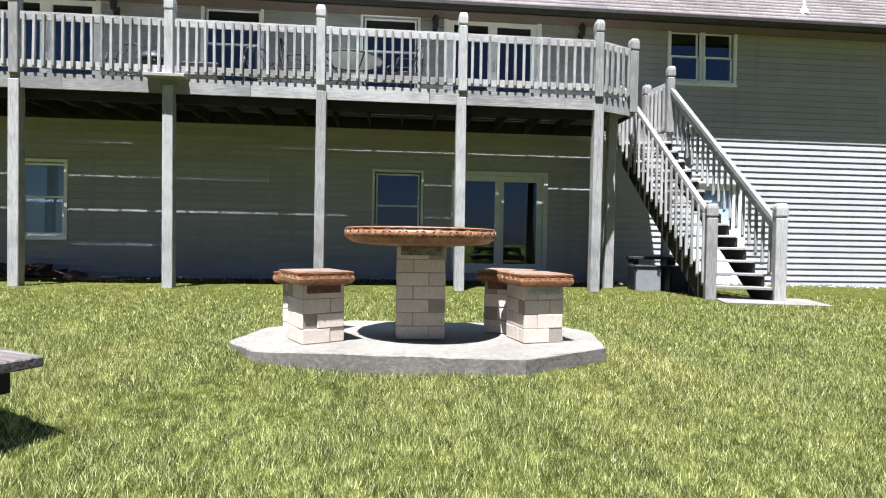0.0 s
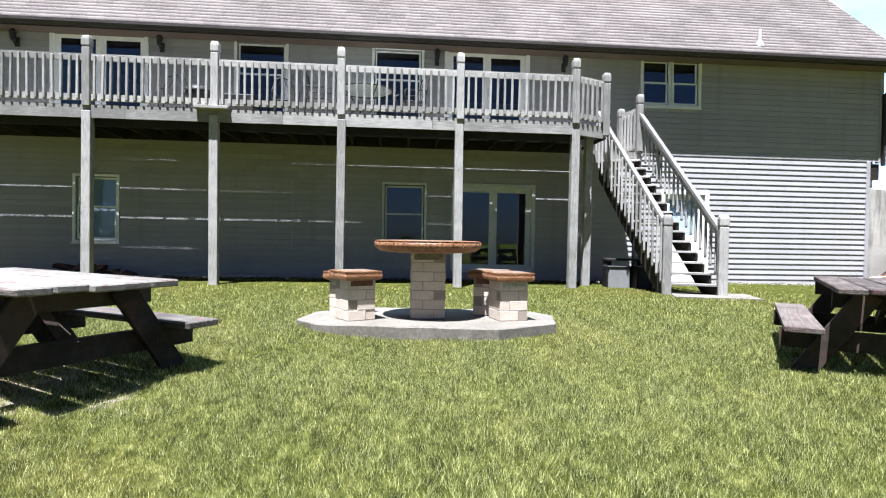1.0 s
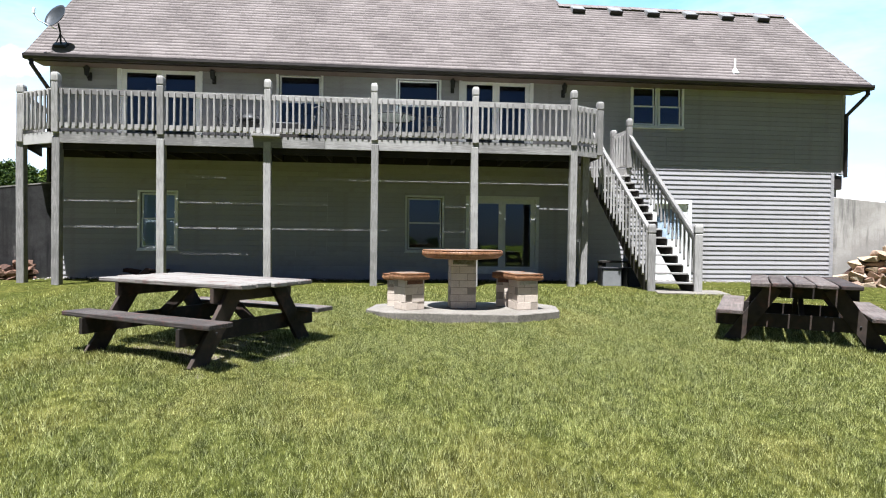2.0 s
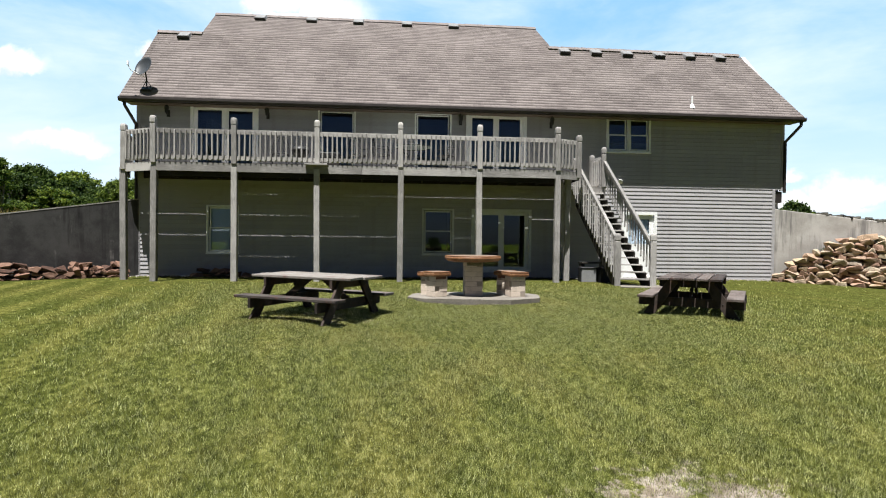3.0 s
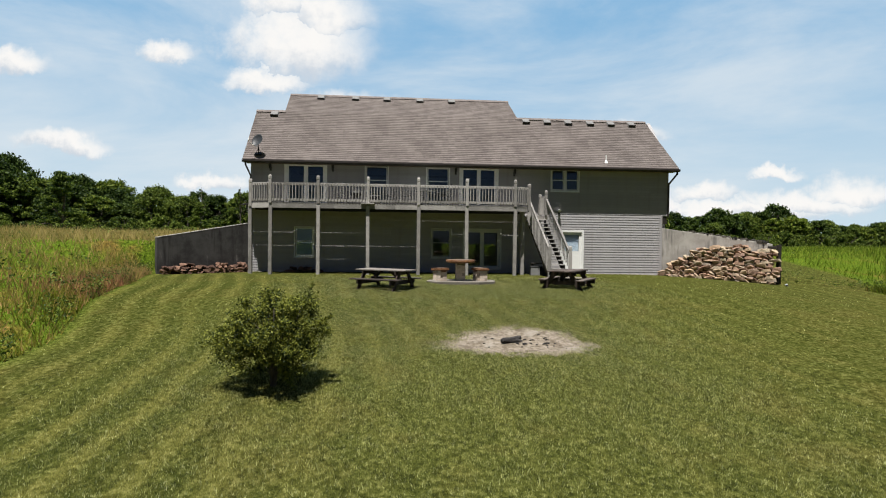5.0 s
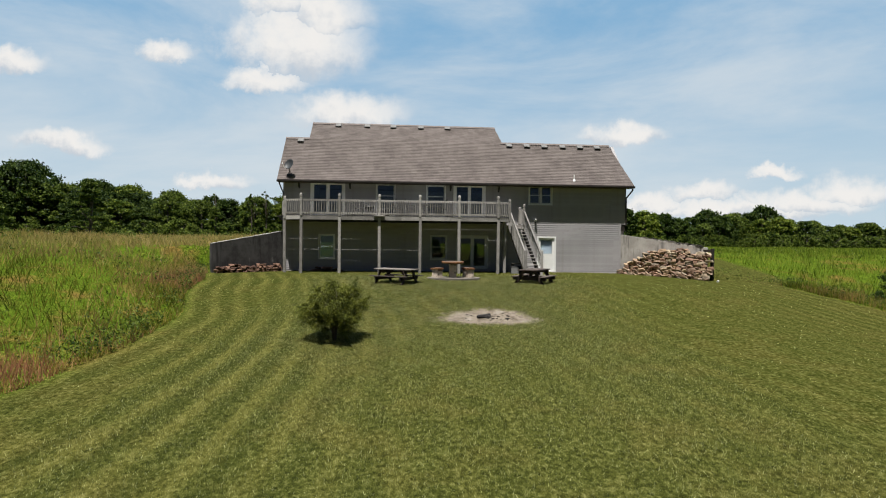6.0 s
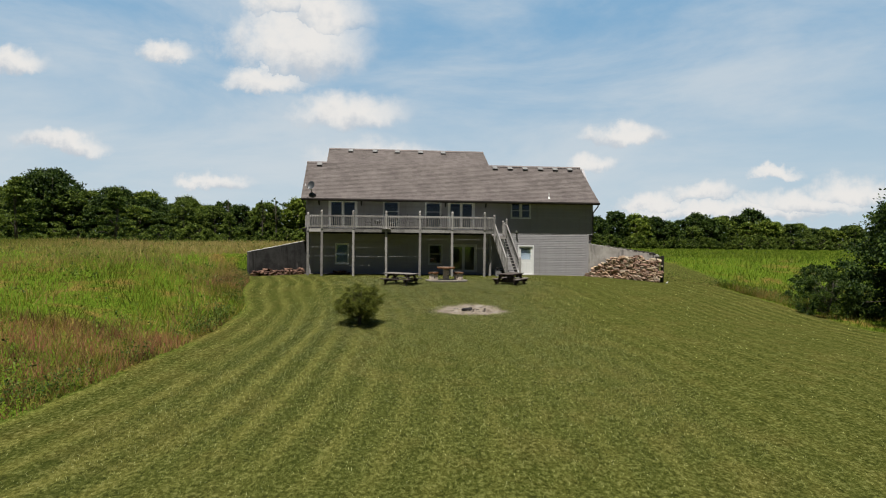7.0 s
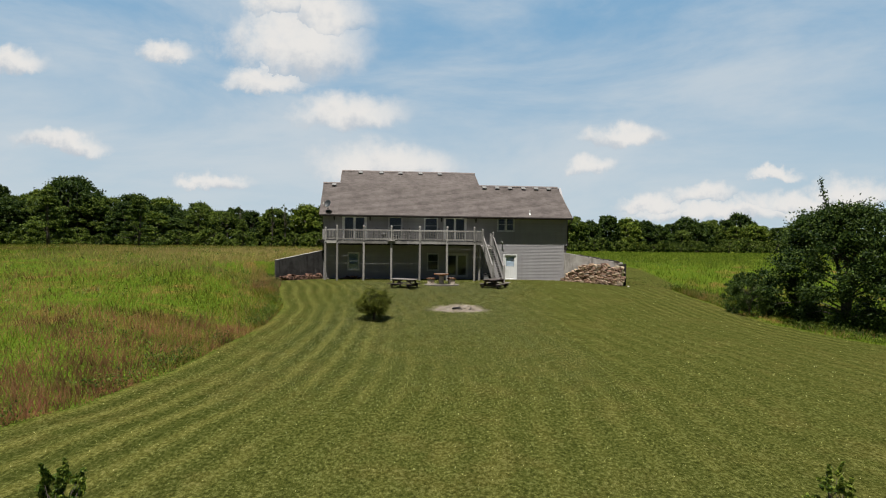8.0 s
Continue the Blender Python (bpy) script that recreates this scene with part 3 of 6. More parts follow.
OPENINGS = [(-6.92, -6.07, 0.83, 2.20), (-0.31, 0.59, 0.84, 2.19), (1.27, 3.09, 0.28, 2.20), (6.24, 7.27, 0.04, 2.16),
            (-7.40, -5.50, 3.30, 5.29), (-3.58, -2.53, 3.42, 5.24), (-0.58, 0.48, 3.42, 5.22), (1.06, 2.90, 3.30, 5.29), (5.66, 7.03, 4.23, 5.27)]

house = thing("house", pose(0, 0, 0), "two-storey walk-out house with beige lap siding and brown shingle roof", "house")


def pierced(bm, x0, x1, z0, z1, y0, y1, holes):
    """A wall slab with rectangular holes through it."""
    xs = sorted({x0, x1, *[min(max(v, x0), x1) for h in holes for v in h[:2]]})
    zs = sorted({z0, z1, *[min(max(v, z0), z1) for h in holes for v in h[2:]]})
    for a, b in zip(xs, xs[1:]):
        run = None
        for c, d in zip(zs, zs[1:]):
            mid = ((a + b) / 2, (c + d) / 2)
            if any(h[0] < mid[0] < h[1] and h[2] < mid[1] < h[3] for h in holes):
                if run:
                    box(bm, a, b, y0, y1, *run)
                run = None
            else:
                run = (run[0], d) if run else (c, d)
        if run:
            box(bm, a, b, y0, y1, *run)


bm = bmesh.new()
pierced(bm, X0, XLOW, -0.3, 3.08, YF + 0.015, YF + 0.2, OPENINGS)
pierced(bm, X0, X1, 3.08, EAVE, YF + 0.015, YF + 0.2, OPENINGS)
wall_front = part("wall", bm, SIDING, house, "beige lap-sided back wall of two storeys")


def end_wall(x, y0, y1, ridge_y, ridge_z, foot, thick):
    """A gable end wall at x, up to the underside of the roof."""
    b = bmesh.new()
    rise = (ROOF_Z1 - ROOF_Z0) / (ROOF_Y1 - ROOF_Y0)
    pts = [(y0, foot), (y1, foot), (y1, ridge_z - 0.05 - (y1 - ridge_y) * rise), (ridge_y, ridge_z - 0.05), (y0, ridge_z - 0.05 - (ridge_y - y0) * rise)]
    lo = [b.verts.new((x, y, z)) for y, z in pts]
    hi = [b.verts.new((x + thick, y, z)) for y, z in pts]
    b.faces.new(lo)
    b.faces.new(hi[::-1])
    for i in range(5):
        j = (i + 1) % 5
        b.faces.new((lo[i], hi[i], hi[j], lo[j]))
    return part("wall", b, SIDING, house, "beige gable end wall")


end_wall(X0, YF + 0.2, YWING, ROOF_Y1, ROOF_Z1, -0.3, 0.18)
end_wall(X1 - 0.18, YF + 0.2, YWING, ROOF_Y1, ROOF_Z1, 1.9, 0.18)
end_wall(XLOW - 0.22, YF + 0.2, YWING, ROOF_Y1, ROOF_Z1 - 1.0, -0.3, 0.2)
end_wall(XM0 + 0.15, YF + 2.1, YBACK, ROOF_Y2, ROOF_Z2, 3.0, 0.15)
end_wall(XM1 - 0.3, YF + 2.1, YBACK, ROOF_Y2, ROOF_Z2, 3.0, 0.15)
slab("wall", (XM0 + 0.15, XM1 - 0.15, YBACK - 0.2, YBACK, -0.3, EAVE), SIDING, house, "plain front wall beyond the ridge")
slab("wall", (X0, X1, YWING - 0.2, YWING, -0.3, EAVE - 0.1), SIDING, house, "plain wall beyond the wings")
slab("floor_slab", (X0 + 0.02, XLOW - 0.02, YF + 0.2, YWING - 0.2, -0.3, 0.0), CONCRETE, house)
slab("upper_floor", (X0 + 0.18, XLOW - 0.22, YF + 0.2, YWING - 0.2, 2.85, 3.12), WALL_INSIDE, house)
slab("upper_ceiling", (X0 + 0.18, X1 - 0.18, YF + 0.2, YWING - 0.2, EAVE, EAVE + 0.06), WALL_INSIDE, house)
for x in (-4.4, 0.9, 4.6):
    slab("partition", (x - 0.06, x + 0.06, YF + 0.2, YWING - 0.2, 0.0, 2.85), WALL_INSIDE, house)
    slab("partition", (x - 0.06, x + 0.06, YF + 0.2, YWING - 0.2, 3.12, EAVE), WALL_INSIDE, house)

# lap siding: one board a course, cut at the openings
COURSE = 0.126


def siding_mesh(length):
    b = bmesh.new()
    prof = [(-0.019, 0.004), (-0.0185, 0.016), (-0.002, COURSE), (0.014, COURSE), (0.014, 0.010)]
    lo = [b.verts.new((0, y, z)) for y, z in prof]
    hi = [b.verts.new((length, y, z)) for y, z in prof]
    b.faces.new(lo)
    b.faces.new(hi[::-1])
    for i in range(5):
        b.faces.new((lo[i], hi[i], hi[(i + 1) % 5], lo[(i + 1) % 5]))
    return finish("siding_board", b, SIDING)


z = 0.02
rng = random.Random(4)
while z < EAVE - 0.06:
    right = XLOW if z < 3.0 else X1
    holes = sorted((h[0] - 0.06, h[1] + 0.06) for h in OPENINGS if h[2] - 0.06 < z + 0.07 < h[3] + 0.06)
    x = X0
    for a, b in holes + [(right, right)]:
        start = x
        while a - start > 0.03:
            stop = min(a, start + (3.66 if start > X0 + 0.1 else rng.uniform(1.2, 3.6)))
            if a - stop < 0.4:
                stop = a
            share("siding_board", siding_mesh(stop - start - 0.002), wall_front, Matrix.Translation((start, YF, z)))
            start = stop
        x = max(x, b)
    z += COURSE

for x, z0, z1 in ((X0, 0.0, EAVE), (XLOW, 0.0, 3.05), (X1, 3.02, EAVE)):
    slab("corner_trim", (x - 0.07, x + 0.03, YF - 0.03, YF + 0.07, z0, z1), SIDING, house, "", 0.006)
slab("foundation_strip", (X0, XLOW, YF - 0.01, YF + 0.01, -0.3, 0.03), CONCRETE, house)


def frame_of(name, x0, x1, z0, z1, wide, y0, y1, mat, parent, label=""):
    b = bmesh.new()
    box(b, x0, x0 + wide, y0, y1, z0, z1)
    box(b, x1 - wide, x1, y0, y1, z0, z1)
    box(b, x0 + wide, x1 - wide, y0, y1, z1 - wide, z1)
    box(b, x0 + wide, x1 - wide, y0, y1, z0, z0 + wide)
    return part(name, b, mat, parent, label)


def pane(x0, x1, z0, z1, y, parent):
    ob = slab("pane", (x0, x1, y, y + 0.006, z0, z1), GLASS, parent)
    ob.visible_shadow = False
    return ob


def sash_window(hole, rail, label, blind=0.0, mat=WHITE):
    """A sash window: casing, two sashes with a meeting rail, panes, and a blind behind the glass."""
    x0, x1, z0, z1 = hole
    win = frame_of("window", x0 - 0.055, x1 + 0.055, z0 - 0.055, z1 + 0.055, 0.052, YF - 0.035, YF + 0.05, mat, house, label)
    frame_of("lower_sash", x0 + 0.02, x1 - 0.02, z0 + 0.02, rail + 0.02, 0.034, YF + 0.02, YF + 0.05, mat, win)
    frame_of("upper_sash", x0 + 0.02, x1 - 0.02, rail - 0.02, z1 - 0.02, 0.034, YF + 0.055, YF + 0.085, mat, win)
    pane(x0 + 0.05, x1 - 0.05, z0 + 0.05, rail - 0.012, YF + 0.032, win)
    pane(x0 + 0.05, x1 - 0.05, rail + 0.012, z1 - 0.05, YF + 0.067, win)
    slab("sill", (x0 - 0.07, x1 + 0.07, YF - 0.06, YF + 0.03, z0 - 0.085, z0 - 0.055), mat, win, "", 0.004)
    if blind:
        slab("blind", (x0 + 0.02, x1 - 0.02, YF + 0.12, YF + 0.13, z1 - (z1 - z0) * blind, z1), BLIND, win, "pale drawn blind")
    return win


def patio_door(hole, label, casing, leaf, grey=False):
    """Twin glazed door leaves in a casing, with handles and a threshold."""
    x0, x1, z0, z1 = hole
    mid = (x0 + x1) / 2
    door = frame_of("door", x0 - 0.06, x1 + 0.06, z0 - 0.02, z1 + 0.06, 0.085, YF - 0.035, YF + 0.06, casing, house, label)
    for a, b, y in ((x0 + 0.025, mid + 0.02, 0.02), (mid - 0.02, x1 - 0.025, 0.062)):
        frame_of("door_leaf", a, b, z0 + 0.02, z1 - 0.02, 0.115, YF + y, YF + y + 0.04, leaf, door)
        pane(a + 0.11, b - 0.11, z0 + 0.13, z1 - 0.13, YF + y + 0.015, door)
    slab("handle", (mid + 0.02, mid + 0.045, YF - 0.02, YF + 0.02, z0 + 0.95, z0 + 1.15), GREY_TRIM, door)
    slab("threshold", (x0, x1, YF - 0.05, YF + 0.06, z0 - 0.05, z0), GREY_TRIM, door)
    return door


sash_window(OPENINGS[0], 1.55, "white basement sash window with a pale blind", 1.0, WHITE)
sash_window(OPENINGS[1], 1.53, "white basement sash window with dark glass", 0.0, GREY_TRIM)
sash_window(OPENINGS[5], 4.55, "tall white sash window on the deck", 0.0)
sash_window(OPENINGS[6], 4.55, "tall white sash window on the deck", 0.0)
patio_door(OPENINGS[2], "grey-white glazed double door of the basement", GREY_TRIM, GREY_TRIM)
patio_door(OPENINGS[4], "white sliding patio door on the deck", WHITE, WHITE)
patio_door(OPENINGS[7], "white glazed double door on the deck", WHITE, WHITE)
h = OPENINGS[8]
mid = (h[0] + h[1]) / 2
sash_window((h[0], mid - 0.045, h[2], h[3]), 4.74, "white twin sash window high in the wall")
sash_window((mid + 0.045, h[1], h[2], h[3]), 4.74, "white twin sash window high in the wall")

# side door under the stairs
x0, x1, z0, z1 = OPENINGS[3]
side_door = frame_of("door", x0 - 0.08, x1 + 0.08, z0 - 0.02, z1 + 0.08, 0.1, YF - 0.04, YF + 0.06, WHITE, house, "white back door with a glazed upper half")
bm = bmesh.new()
pierced(bm, x0 + 0.02, x1 - 0.02, z0, z1 - 0.02, YF + 0.02, YF + 0.06, [(x0 + 0.16, x1 - 0.16, z0 + 1.15, z1 - 0.16)])
box(bm, x0 + 0.16, x0 + 0.47, YF + 0.012, YF + 0.03, z0 + 0.2, z0 + 0.95, 0.008)
box(bm, x1 - 0.47, x1 - 0.16, YF + 0.012, YF + 0.03, z0 + 0.2, z0 + 0.95, 0.008)
part("door_leaf", bm, WHITE, side_door)
pane(x0 + 0.15, x1 - 0.15, z0 + 1.14, z1 - 0.15, YF + 0.035, side_door)
slab("door_blind", (x0 + 0.17, x1 - 0.17, YF + 0.1, YF + 0.11, z0 + 1.15, z1 - 0.17), BLIND, side_door, "pale drawn blind")
bm = bmesh.new()
lathe(bm, [(0.012, 0), (0.014, 0.03), (0.032, 0.045), (0.032, 0.07), (0.01, 0.08)], 12)
part("door_knob", bm, GREY_TRIM, side_door, "metal door knob", True, pose(x0 + 0.1, YF + 0.02, z0 + 0.98, 90))

# ---- roof
SLOPE = Vector((0, ROOF_Y1 - ROOF_Y0, ROOF_Z1 - ROOF_Z0)).normalized()
SLOPE2 = Vector((0, ROOF_Y2 - ROOF_Y1, ROOF_Z2 - ROOF_Z1)).normalized()
NORMAL = Vector((0, -SLOPE.z, SLOPE.y))
LEN1 = math.hypot(ROOF_Y1 - ROOF_Y0, ROOF_Z1 - ROOF_Z0)
LEN2 = LEN1 + math.hypot(ROOF_Y2 - ROOF_Y1, ROOF_Z2 - ROOF_Z1)


def on_roof(x, s, lift=0.0):
    """A point s metres up the slope from the eave."""
    base = Vector((x, ROOF_Y0, ROOF_Z0)) + SLOPE * min(s, LEN1) + SLOPE2 * max(0.0, s - LEN1)
    return base + NORMAL * lift


def roof_left(s):
    return -9.27 if s <= LEN1 else XM0


def roof_right(s):
    return 12.02 - 0.62 * s / LEN1 if s <= LEN1 else XM1 + 0.12 - 0.25 * (s - LEN1) / (LEN2 - LEN1)


def roof_board(bm, rows):
    """A thick roof deck through rows of (left x, right x, y, z), from one eave over the ridge to the other."""
    top = [(bm.verts.new((a, y, z)), bm.verts.new((b, y, z))) for a, b, y, z in rows]
    low = [(bm.verts.new((a, y, z - 0.13)), bm.verts.new((b, y, z - 0.13))) for a, b, y, z in rows]
    for i in range(len(rows) - 1):
        bm.faces.new((top[i][0], top[i][1], top[i + 1][1], top[i + 1][0]))
        bm.faces.new((low[i][1], low[i][0], low[i + 1][0], low[i + 1][1]))
        bm.faces.new((top[i][0], top[i + 1][0], low[i + 1][0], low[i][0]))
        bm.faces.new((top[i + 1][1], top[i][1], low[i][1], low[i + 1][1]))
    bm.faces.new((top[0][1], top[0][0], low[0][0], low[0][1]))
    bm.faces.new((top[-1][0], top[-1][1], low[-1][1], low[-1][0]))


bm = bmesh.new()
d1, d2 = ROOF_Y1 - ROOF_Y0, ROOF_Y2 - ROOF_Y0
roof_board(bm, [(-9.27, 12.02, ROOF_Y0, ROOF_Z0), (-9.27, 11.40, ROOF_Y1, ROOF_Z1), (-9.27, 12.02, ROOF_Y1 + d1, ROOF_Z0)])
roof = part("roof", bm, SHINGLE, house, "brown-grey asphalt shingle roof with a raised middle")
bm = bmesh.new()
roof_board(bm, [(XM0, XM1 + 0.12, ROOF_Y1 - 0.1, ROOF_Z1 - 0.115), (XM0, XM1 - 0.13, ROOF_Y2, ROOF_Z2), (XM0, XM1 + 0.12, ROOF_Y2 + d2, ROOF_Z0)])
part("raised_roof", bm, SHINGLE, house)

EXPOSE, TAB = 0.145, 0.33


def tab_corners(x, wide, s, lift=0.0):
    a, b = on_roof(x, s, 0.0055 + lift), on_roof(x + wide, s, 0.0055 + lift)
    c, d = on_roof(x + wide, s + EXPOSE, 0.004), on_roof(x, s + EXPOSE, 0.004)
    return a, b, c, d


rng = random.Random(11)
joined_v, joined_f = [], []
course = 0
while (course + 1) * EXPOSE < LEN2:
    s = course * EXPOSE
    x, end = roof_left(s + 0.1) - 0.02, roof_right(s + 0.1) + 0.02
    first = rng.uniform(0.12, TAB)
    while x < end - 0.02:
        wide = min(first if first else TAB, end - x)
        first = 0
        a, b, c, d = tab_corners(x + 0.003, wide - 0.006, s, rng.uniform(0, 0.0012))
        pts = [a, b, c, d, a - NORMAL * 0.006, b - NORMAL * 0.006]
        if course < 4:
            share("shingle", sheet("shingle", [tuple(p) for p in pts], [(0, 1, 2, 3), (4, 5, 1, 0)], SHINGLE_TAB), roof, Matrix())
        else:
            k = len(joined_v)
            joined_v += [tuple(p) for p in pts]
            joined_f += [(k, k + 1, k + 2, k + 3), (k + 4, k + 5, k + 1, k)]
        x += wide
    course += 1
rest = new("shingle_field", sheet("shingle_field", joined_v, joined_f, SHINGLE))
rest.parent = roof
rest["kind"] = "stuff"

# ridge caps: bent shingles lapped along the ridge
bm = bmesh.new()
rows = [[bm.verts.new((x, w, h + up)) for w, h in ((-0.14, -0.10), (-0.03, 0.018), (0.03, 0.018), (0.14, -0.10))] for x, up in ((0.0, 0.02), (0.0, 0.03), (0.262, 0.02), (0.262, 0.01))]
for p, q in zip(rows, rows[1:] + rows[:1]):
    for i in range(3):
        bm.faces.new((p[i], q[i], q[i + 1], p[i + 1]))
bmesh.ops.recalc_face_normals(bm, faces=bm.faces)
RIDGE_CAP = finish("ridge_cap", bm, SHINGLE_TAB)
for a, b, y, z in ((-9.29, XM0, ROOF_Y1, ROOF_Z1), (XM1, 11.42, ROOF_Y1, ROOF_Z1), (XM0 - 0.02, XM1 - 0.1, ROOF_Y2, ROOF_Z2)):
    count = round((b - a) / 0.25)
    for k in range(count):
        share("ridge_cap", RIDGE_CAP, house, pose(a + (b - a) * k / count, y, z + rng.uniform(-0.004, 0.004), 0, 0, rng.uniform(-0.6, 0.6)))

# louvred vents just under the ridges
VENT_TOP = material("weathered_vent_metal", (0.13, 0.125, 0.12), (0.24, 0.235, 0.225), 0.5, 30, 5, (1, 1, 1), 0.1, 0.002)
for x, s in [(v, LEN1 - 0.30) for v in (-8.35, 4.75, 5.9, 7.05, 8.25, 9.4, 10.55)] + [(v, LEN2 - 0.30) for v in (-6.2, -4.35, -2.65, -0.85, 0.9)]:
    m = Matrix.Translation(on_roof(x, s, 0.01)) @ Matrix((Vector((1, 0, 0)), SLOPE, NORMAL)).transposed().to_4x4()
    bm = bmesh.new()
    pts = [(-0.2, -0.17, 0.0), (0.2, -0.17, 0.0), (0.2, 0.26, 0.0), (-0.2, 0.26, 0.0), (-0.17, -0.15, 0.12), (0.17, -0.15, 0.12), (0.17, 0.2, 0.05), (-0.17, 0.2, 0.05)]
    v = [bm.verts.new(p) for p in pts]
    for f in ((4, 5, 6, 7), (1, 2, 6, 5), (2, 3, 7, 6), (3, 0, 4, 7), (0, 3, 2, 1)):
        bm.faces.new([v[i] for i in f])
    vent = part("roof_vent", bm, VENT_TOP, house, "low slant-backed roof vent", at=m)
    bm = bmesh.new()
    box(bm, -0.19, 0.19, -0.175, -0.14, 0.005, 0.112)
    part("louvre", bm, BLACK, vent, "dark open louvre")

# white plumbing vent
bm = bmesh.new()
foot = on_roof(8.35, 0.42)
tube(bm, [foot - Vector((0, 0, 0.05)), foot + Vector((0, 0, 0.34))], 0.028, 10)
lathe(bm, [(0.11, -0.07), (0.05, 0.06), (0.035, 0.09)], 12, foot)
part("plumbing_vent", bm, WHITE, house, "white plumbing vent pipe with a flashing")

# soffit, fascia, gutter, downpipes
slab("soffit", (-9.2, 11.95, ROOF_Y0 + 0.06, YF + 0.02, EAVE - 0.1, EAVE - 0.07), SOFFIT, house, "brown soffit")
bm = bmesh.new()
prof = [(0.0, 0.0), (-0.10, 0.0), (-0.125, 0.06), (-0.12, 0.12), (-0.105, 0.12), (-0.11, 0.06), (-0.09, 0.015), (0.0, 0.015)]
lo = [bm.verts.new((-9.29, ROOF_Y0 + 0.05 + y, ROOF_Z0 - 0.14 + z)) for y, z in prof]
hi = [bm.verts.new((12.05, ROOF_Y0 + 0.05 + y, ROOF_Z0 - 0.14 + z)) for y, z in prof]
for i in range(len(prof)):
    j = (i + 1) % len(prof)
    bm.faces.new((lo[i], hi[i], hi[j], lo[j]))
bm.faces.new(lo)
bm.faces.new(hi[::-1])
part("gutter", bm, DARK_METAL, house, "dark brown metal gutter")
slab("fascia", (-9.24, 12.0, ROOF_Y0 + 0.05, ROOF_Y0 + 0.075, ROOF_Z0 - 0.16, ROOF_Z0 - 0.02), DARK_METAL, house)
for x, foot, dx in ((X0 - 0.06, 2.4, -0.12), (X1 + 0.02, 2.95, 0.2)):
    bm = bmesh.new()
    beam(bm, (x + dx, ROOF_Y0 + 0.02, ROOF_Z0 - 0.13), (x + dx, ROOF_Y0 + 0.02, ROOF_Z0 - 0.27), 0.06, 0.08, (0, 1, 0))
    beam(bm, (x + dx, ROOF_Y0 + 0.02, ROOF_Z0 - 0.25), (x, YF - 0.07, ROOF_Z0 - 0.72), 0.06, 0.08, (0, 1, 0))
    beam(bm, (x, YF - 0.07, ROOF_Z0 - 0.68), (x, YF - 0.07, foot), 0.06, 0.08, (0, 1, 0))
    part("downpipe", bm, DARK_METAL, house, "dark brown downpipe")

# vent hood and small box at the lower corner of the overhang
slab("overhang_box", (XLOW + 0.02, X1 + 0.0, YF + 0.02, YF + 0.25, 2.62, 3.0), DARK_METAL, house, "dark box below the overhang")

# wall lanterns beside the doors
for x, z in ((-8.1, 5.0), (-5.15, 5.02), (0.82, 5.0), (3.75, 4.98)):
    lan = slab("wall_lantern", (x - 0.045, x + 0.045, YF - 0.045, YF - 0.015, z - 0.1, z + 0.1), BLACK, house, "black wall lantern")
    bm = bmesh.new()
    tube(bm, [(x, YF - 0.04, z - 0.02), (x, YF - 0.12, z - 0.08), (x, YF - 0.17, z - 0.02)], 0.012, 6)
    lathe(bm, [(0.02, 0.0), (0.05, 0.02), (0.065, 0.17), (0.08, 0.18), (0.03, 0.25), (0.01, 0.29)], 8, (x, YF - 0.17, z - 0.02))
    part("lantern_head", bm, BLACK, lan)

# satellite dish on the roof corner
dish = thing("satellite_dish", Matrix.Translation(on_roof(-8.60, 0.32, 0.0)), "grey satellite dish on the roof corner", "satellite dish")
bm = bmesh.new()
tube(bm, [(0, 0, 0), (0, -0.02, 0.34), (0.0, -0.1, 0.52)], 0.022, 8)
tube(bm, [(0.16, 0.05, 0.05), (0.0, -0.02, 0.3)], 0.012, 6)
tube(bm, [(-0.16, 0.05, 0.05), (0.0, -0.02, 0.3)], 0.012, 6)
part("mast", bm, BLACK, dish)
bm = bmesh.new()
box(bm, -0.14, 0.14, -0.08, 0.1, -0.02, 0.06, 0.01)
part("foot_plate", bm, BLACK, dish, at=pose(0, 0, 0.02, 42))
bm = bmesh.new()
lathe(bm, [(0.01, 0.03), (0.16, 0.045), (0.28, 0.085), (0.33, 0.12), (0.335, 0.115), (0.28, 0.075), (0.16, 0.035), (0.01, 0.02)], 28)
part("reflector", bm, material("dish_grey", (0.022, 0.026, 0.03), (0.04, 0.045, 0.05), 0.5, 30, 3, (1, 1, 1), 0.05, 0.001), dish, "dark grey reflector", True, pose(0.02, -0.12, 0.62, 66, 0, -20) @ Matrix.Diagonal((0.80, 0.98, 0.9, 1)))
bm = bmesh.new()
tube(bm, [(0.0, -0.15, 0.36), (-0.26, -0.42, 0.46), (-0.33, -0.46, 0.62)], 0.014, 6)
tube(bm, [(-0.33, -0.46, 0.6), (-0.33, -0.44, 0.72)], 0.03, 8)
part("feed_arm", bm, WHITE, dish, "pale feed arm")

# ---------------------------------------------------------------- the deck
DY, DTOP, DLOW = 8.85, 3.27, 3.02
LEFT_IN, RIGHT_IN = (-8.60, 9.32), (4.07, 9.19)
POSTS = [-7.63, -5.54, -3.34, -1.08, 1.13, 3.35]
deck = thing("deck", pose(0, 0, 0), "grey weathered timber deck on tall posts along the house", "deck")


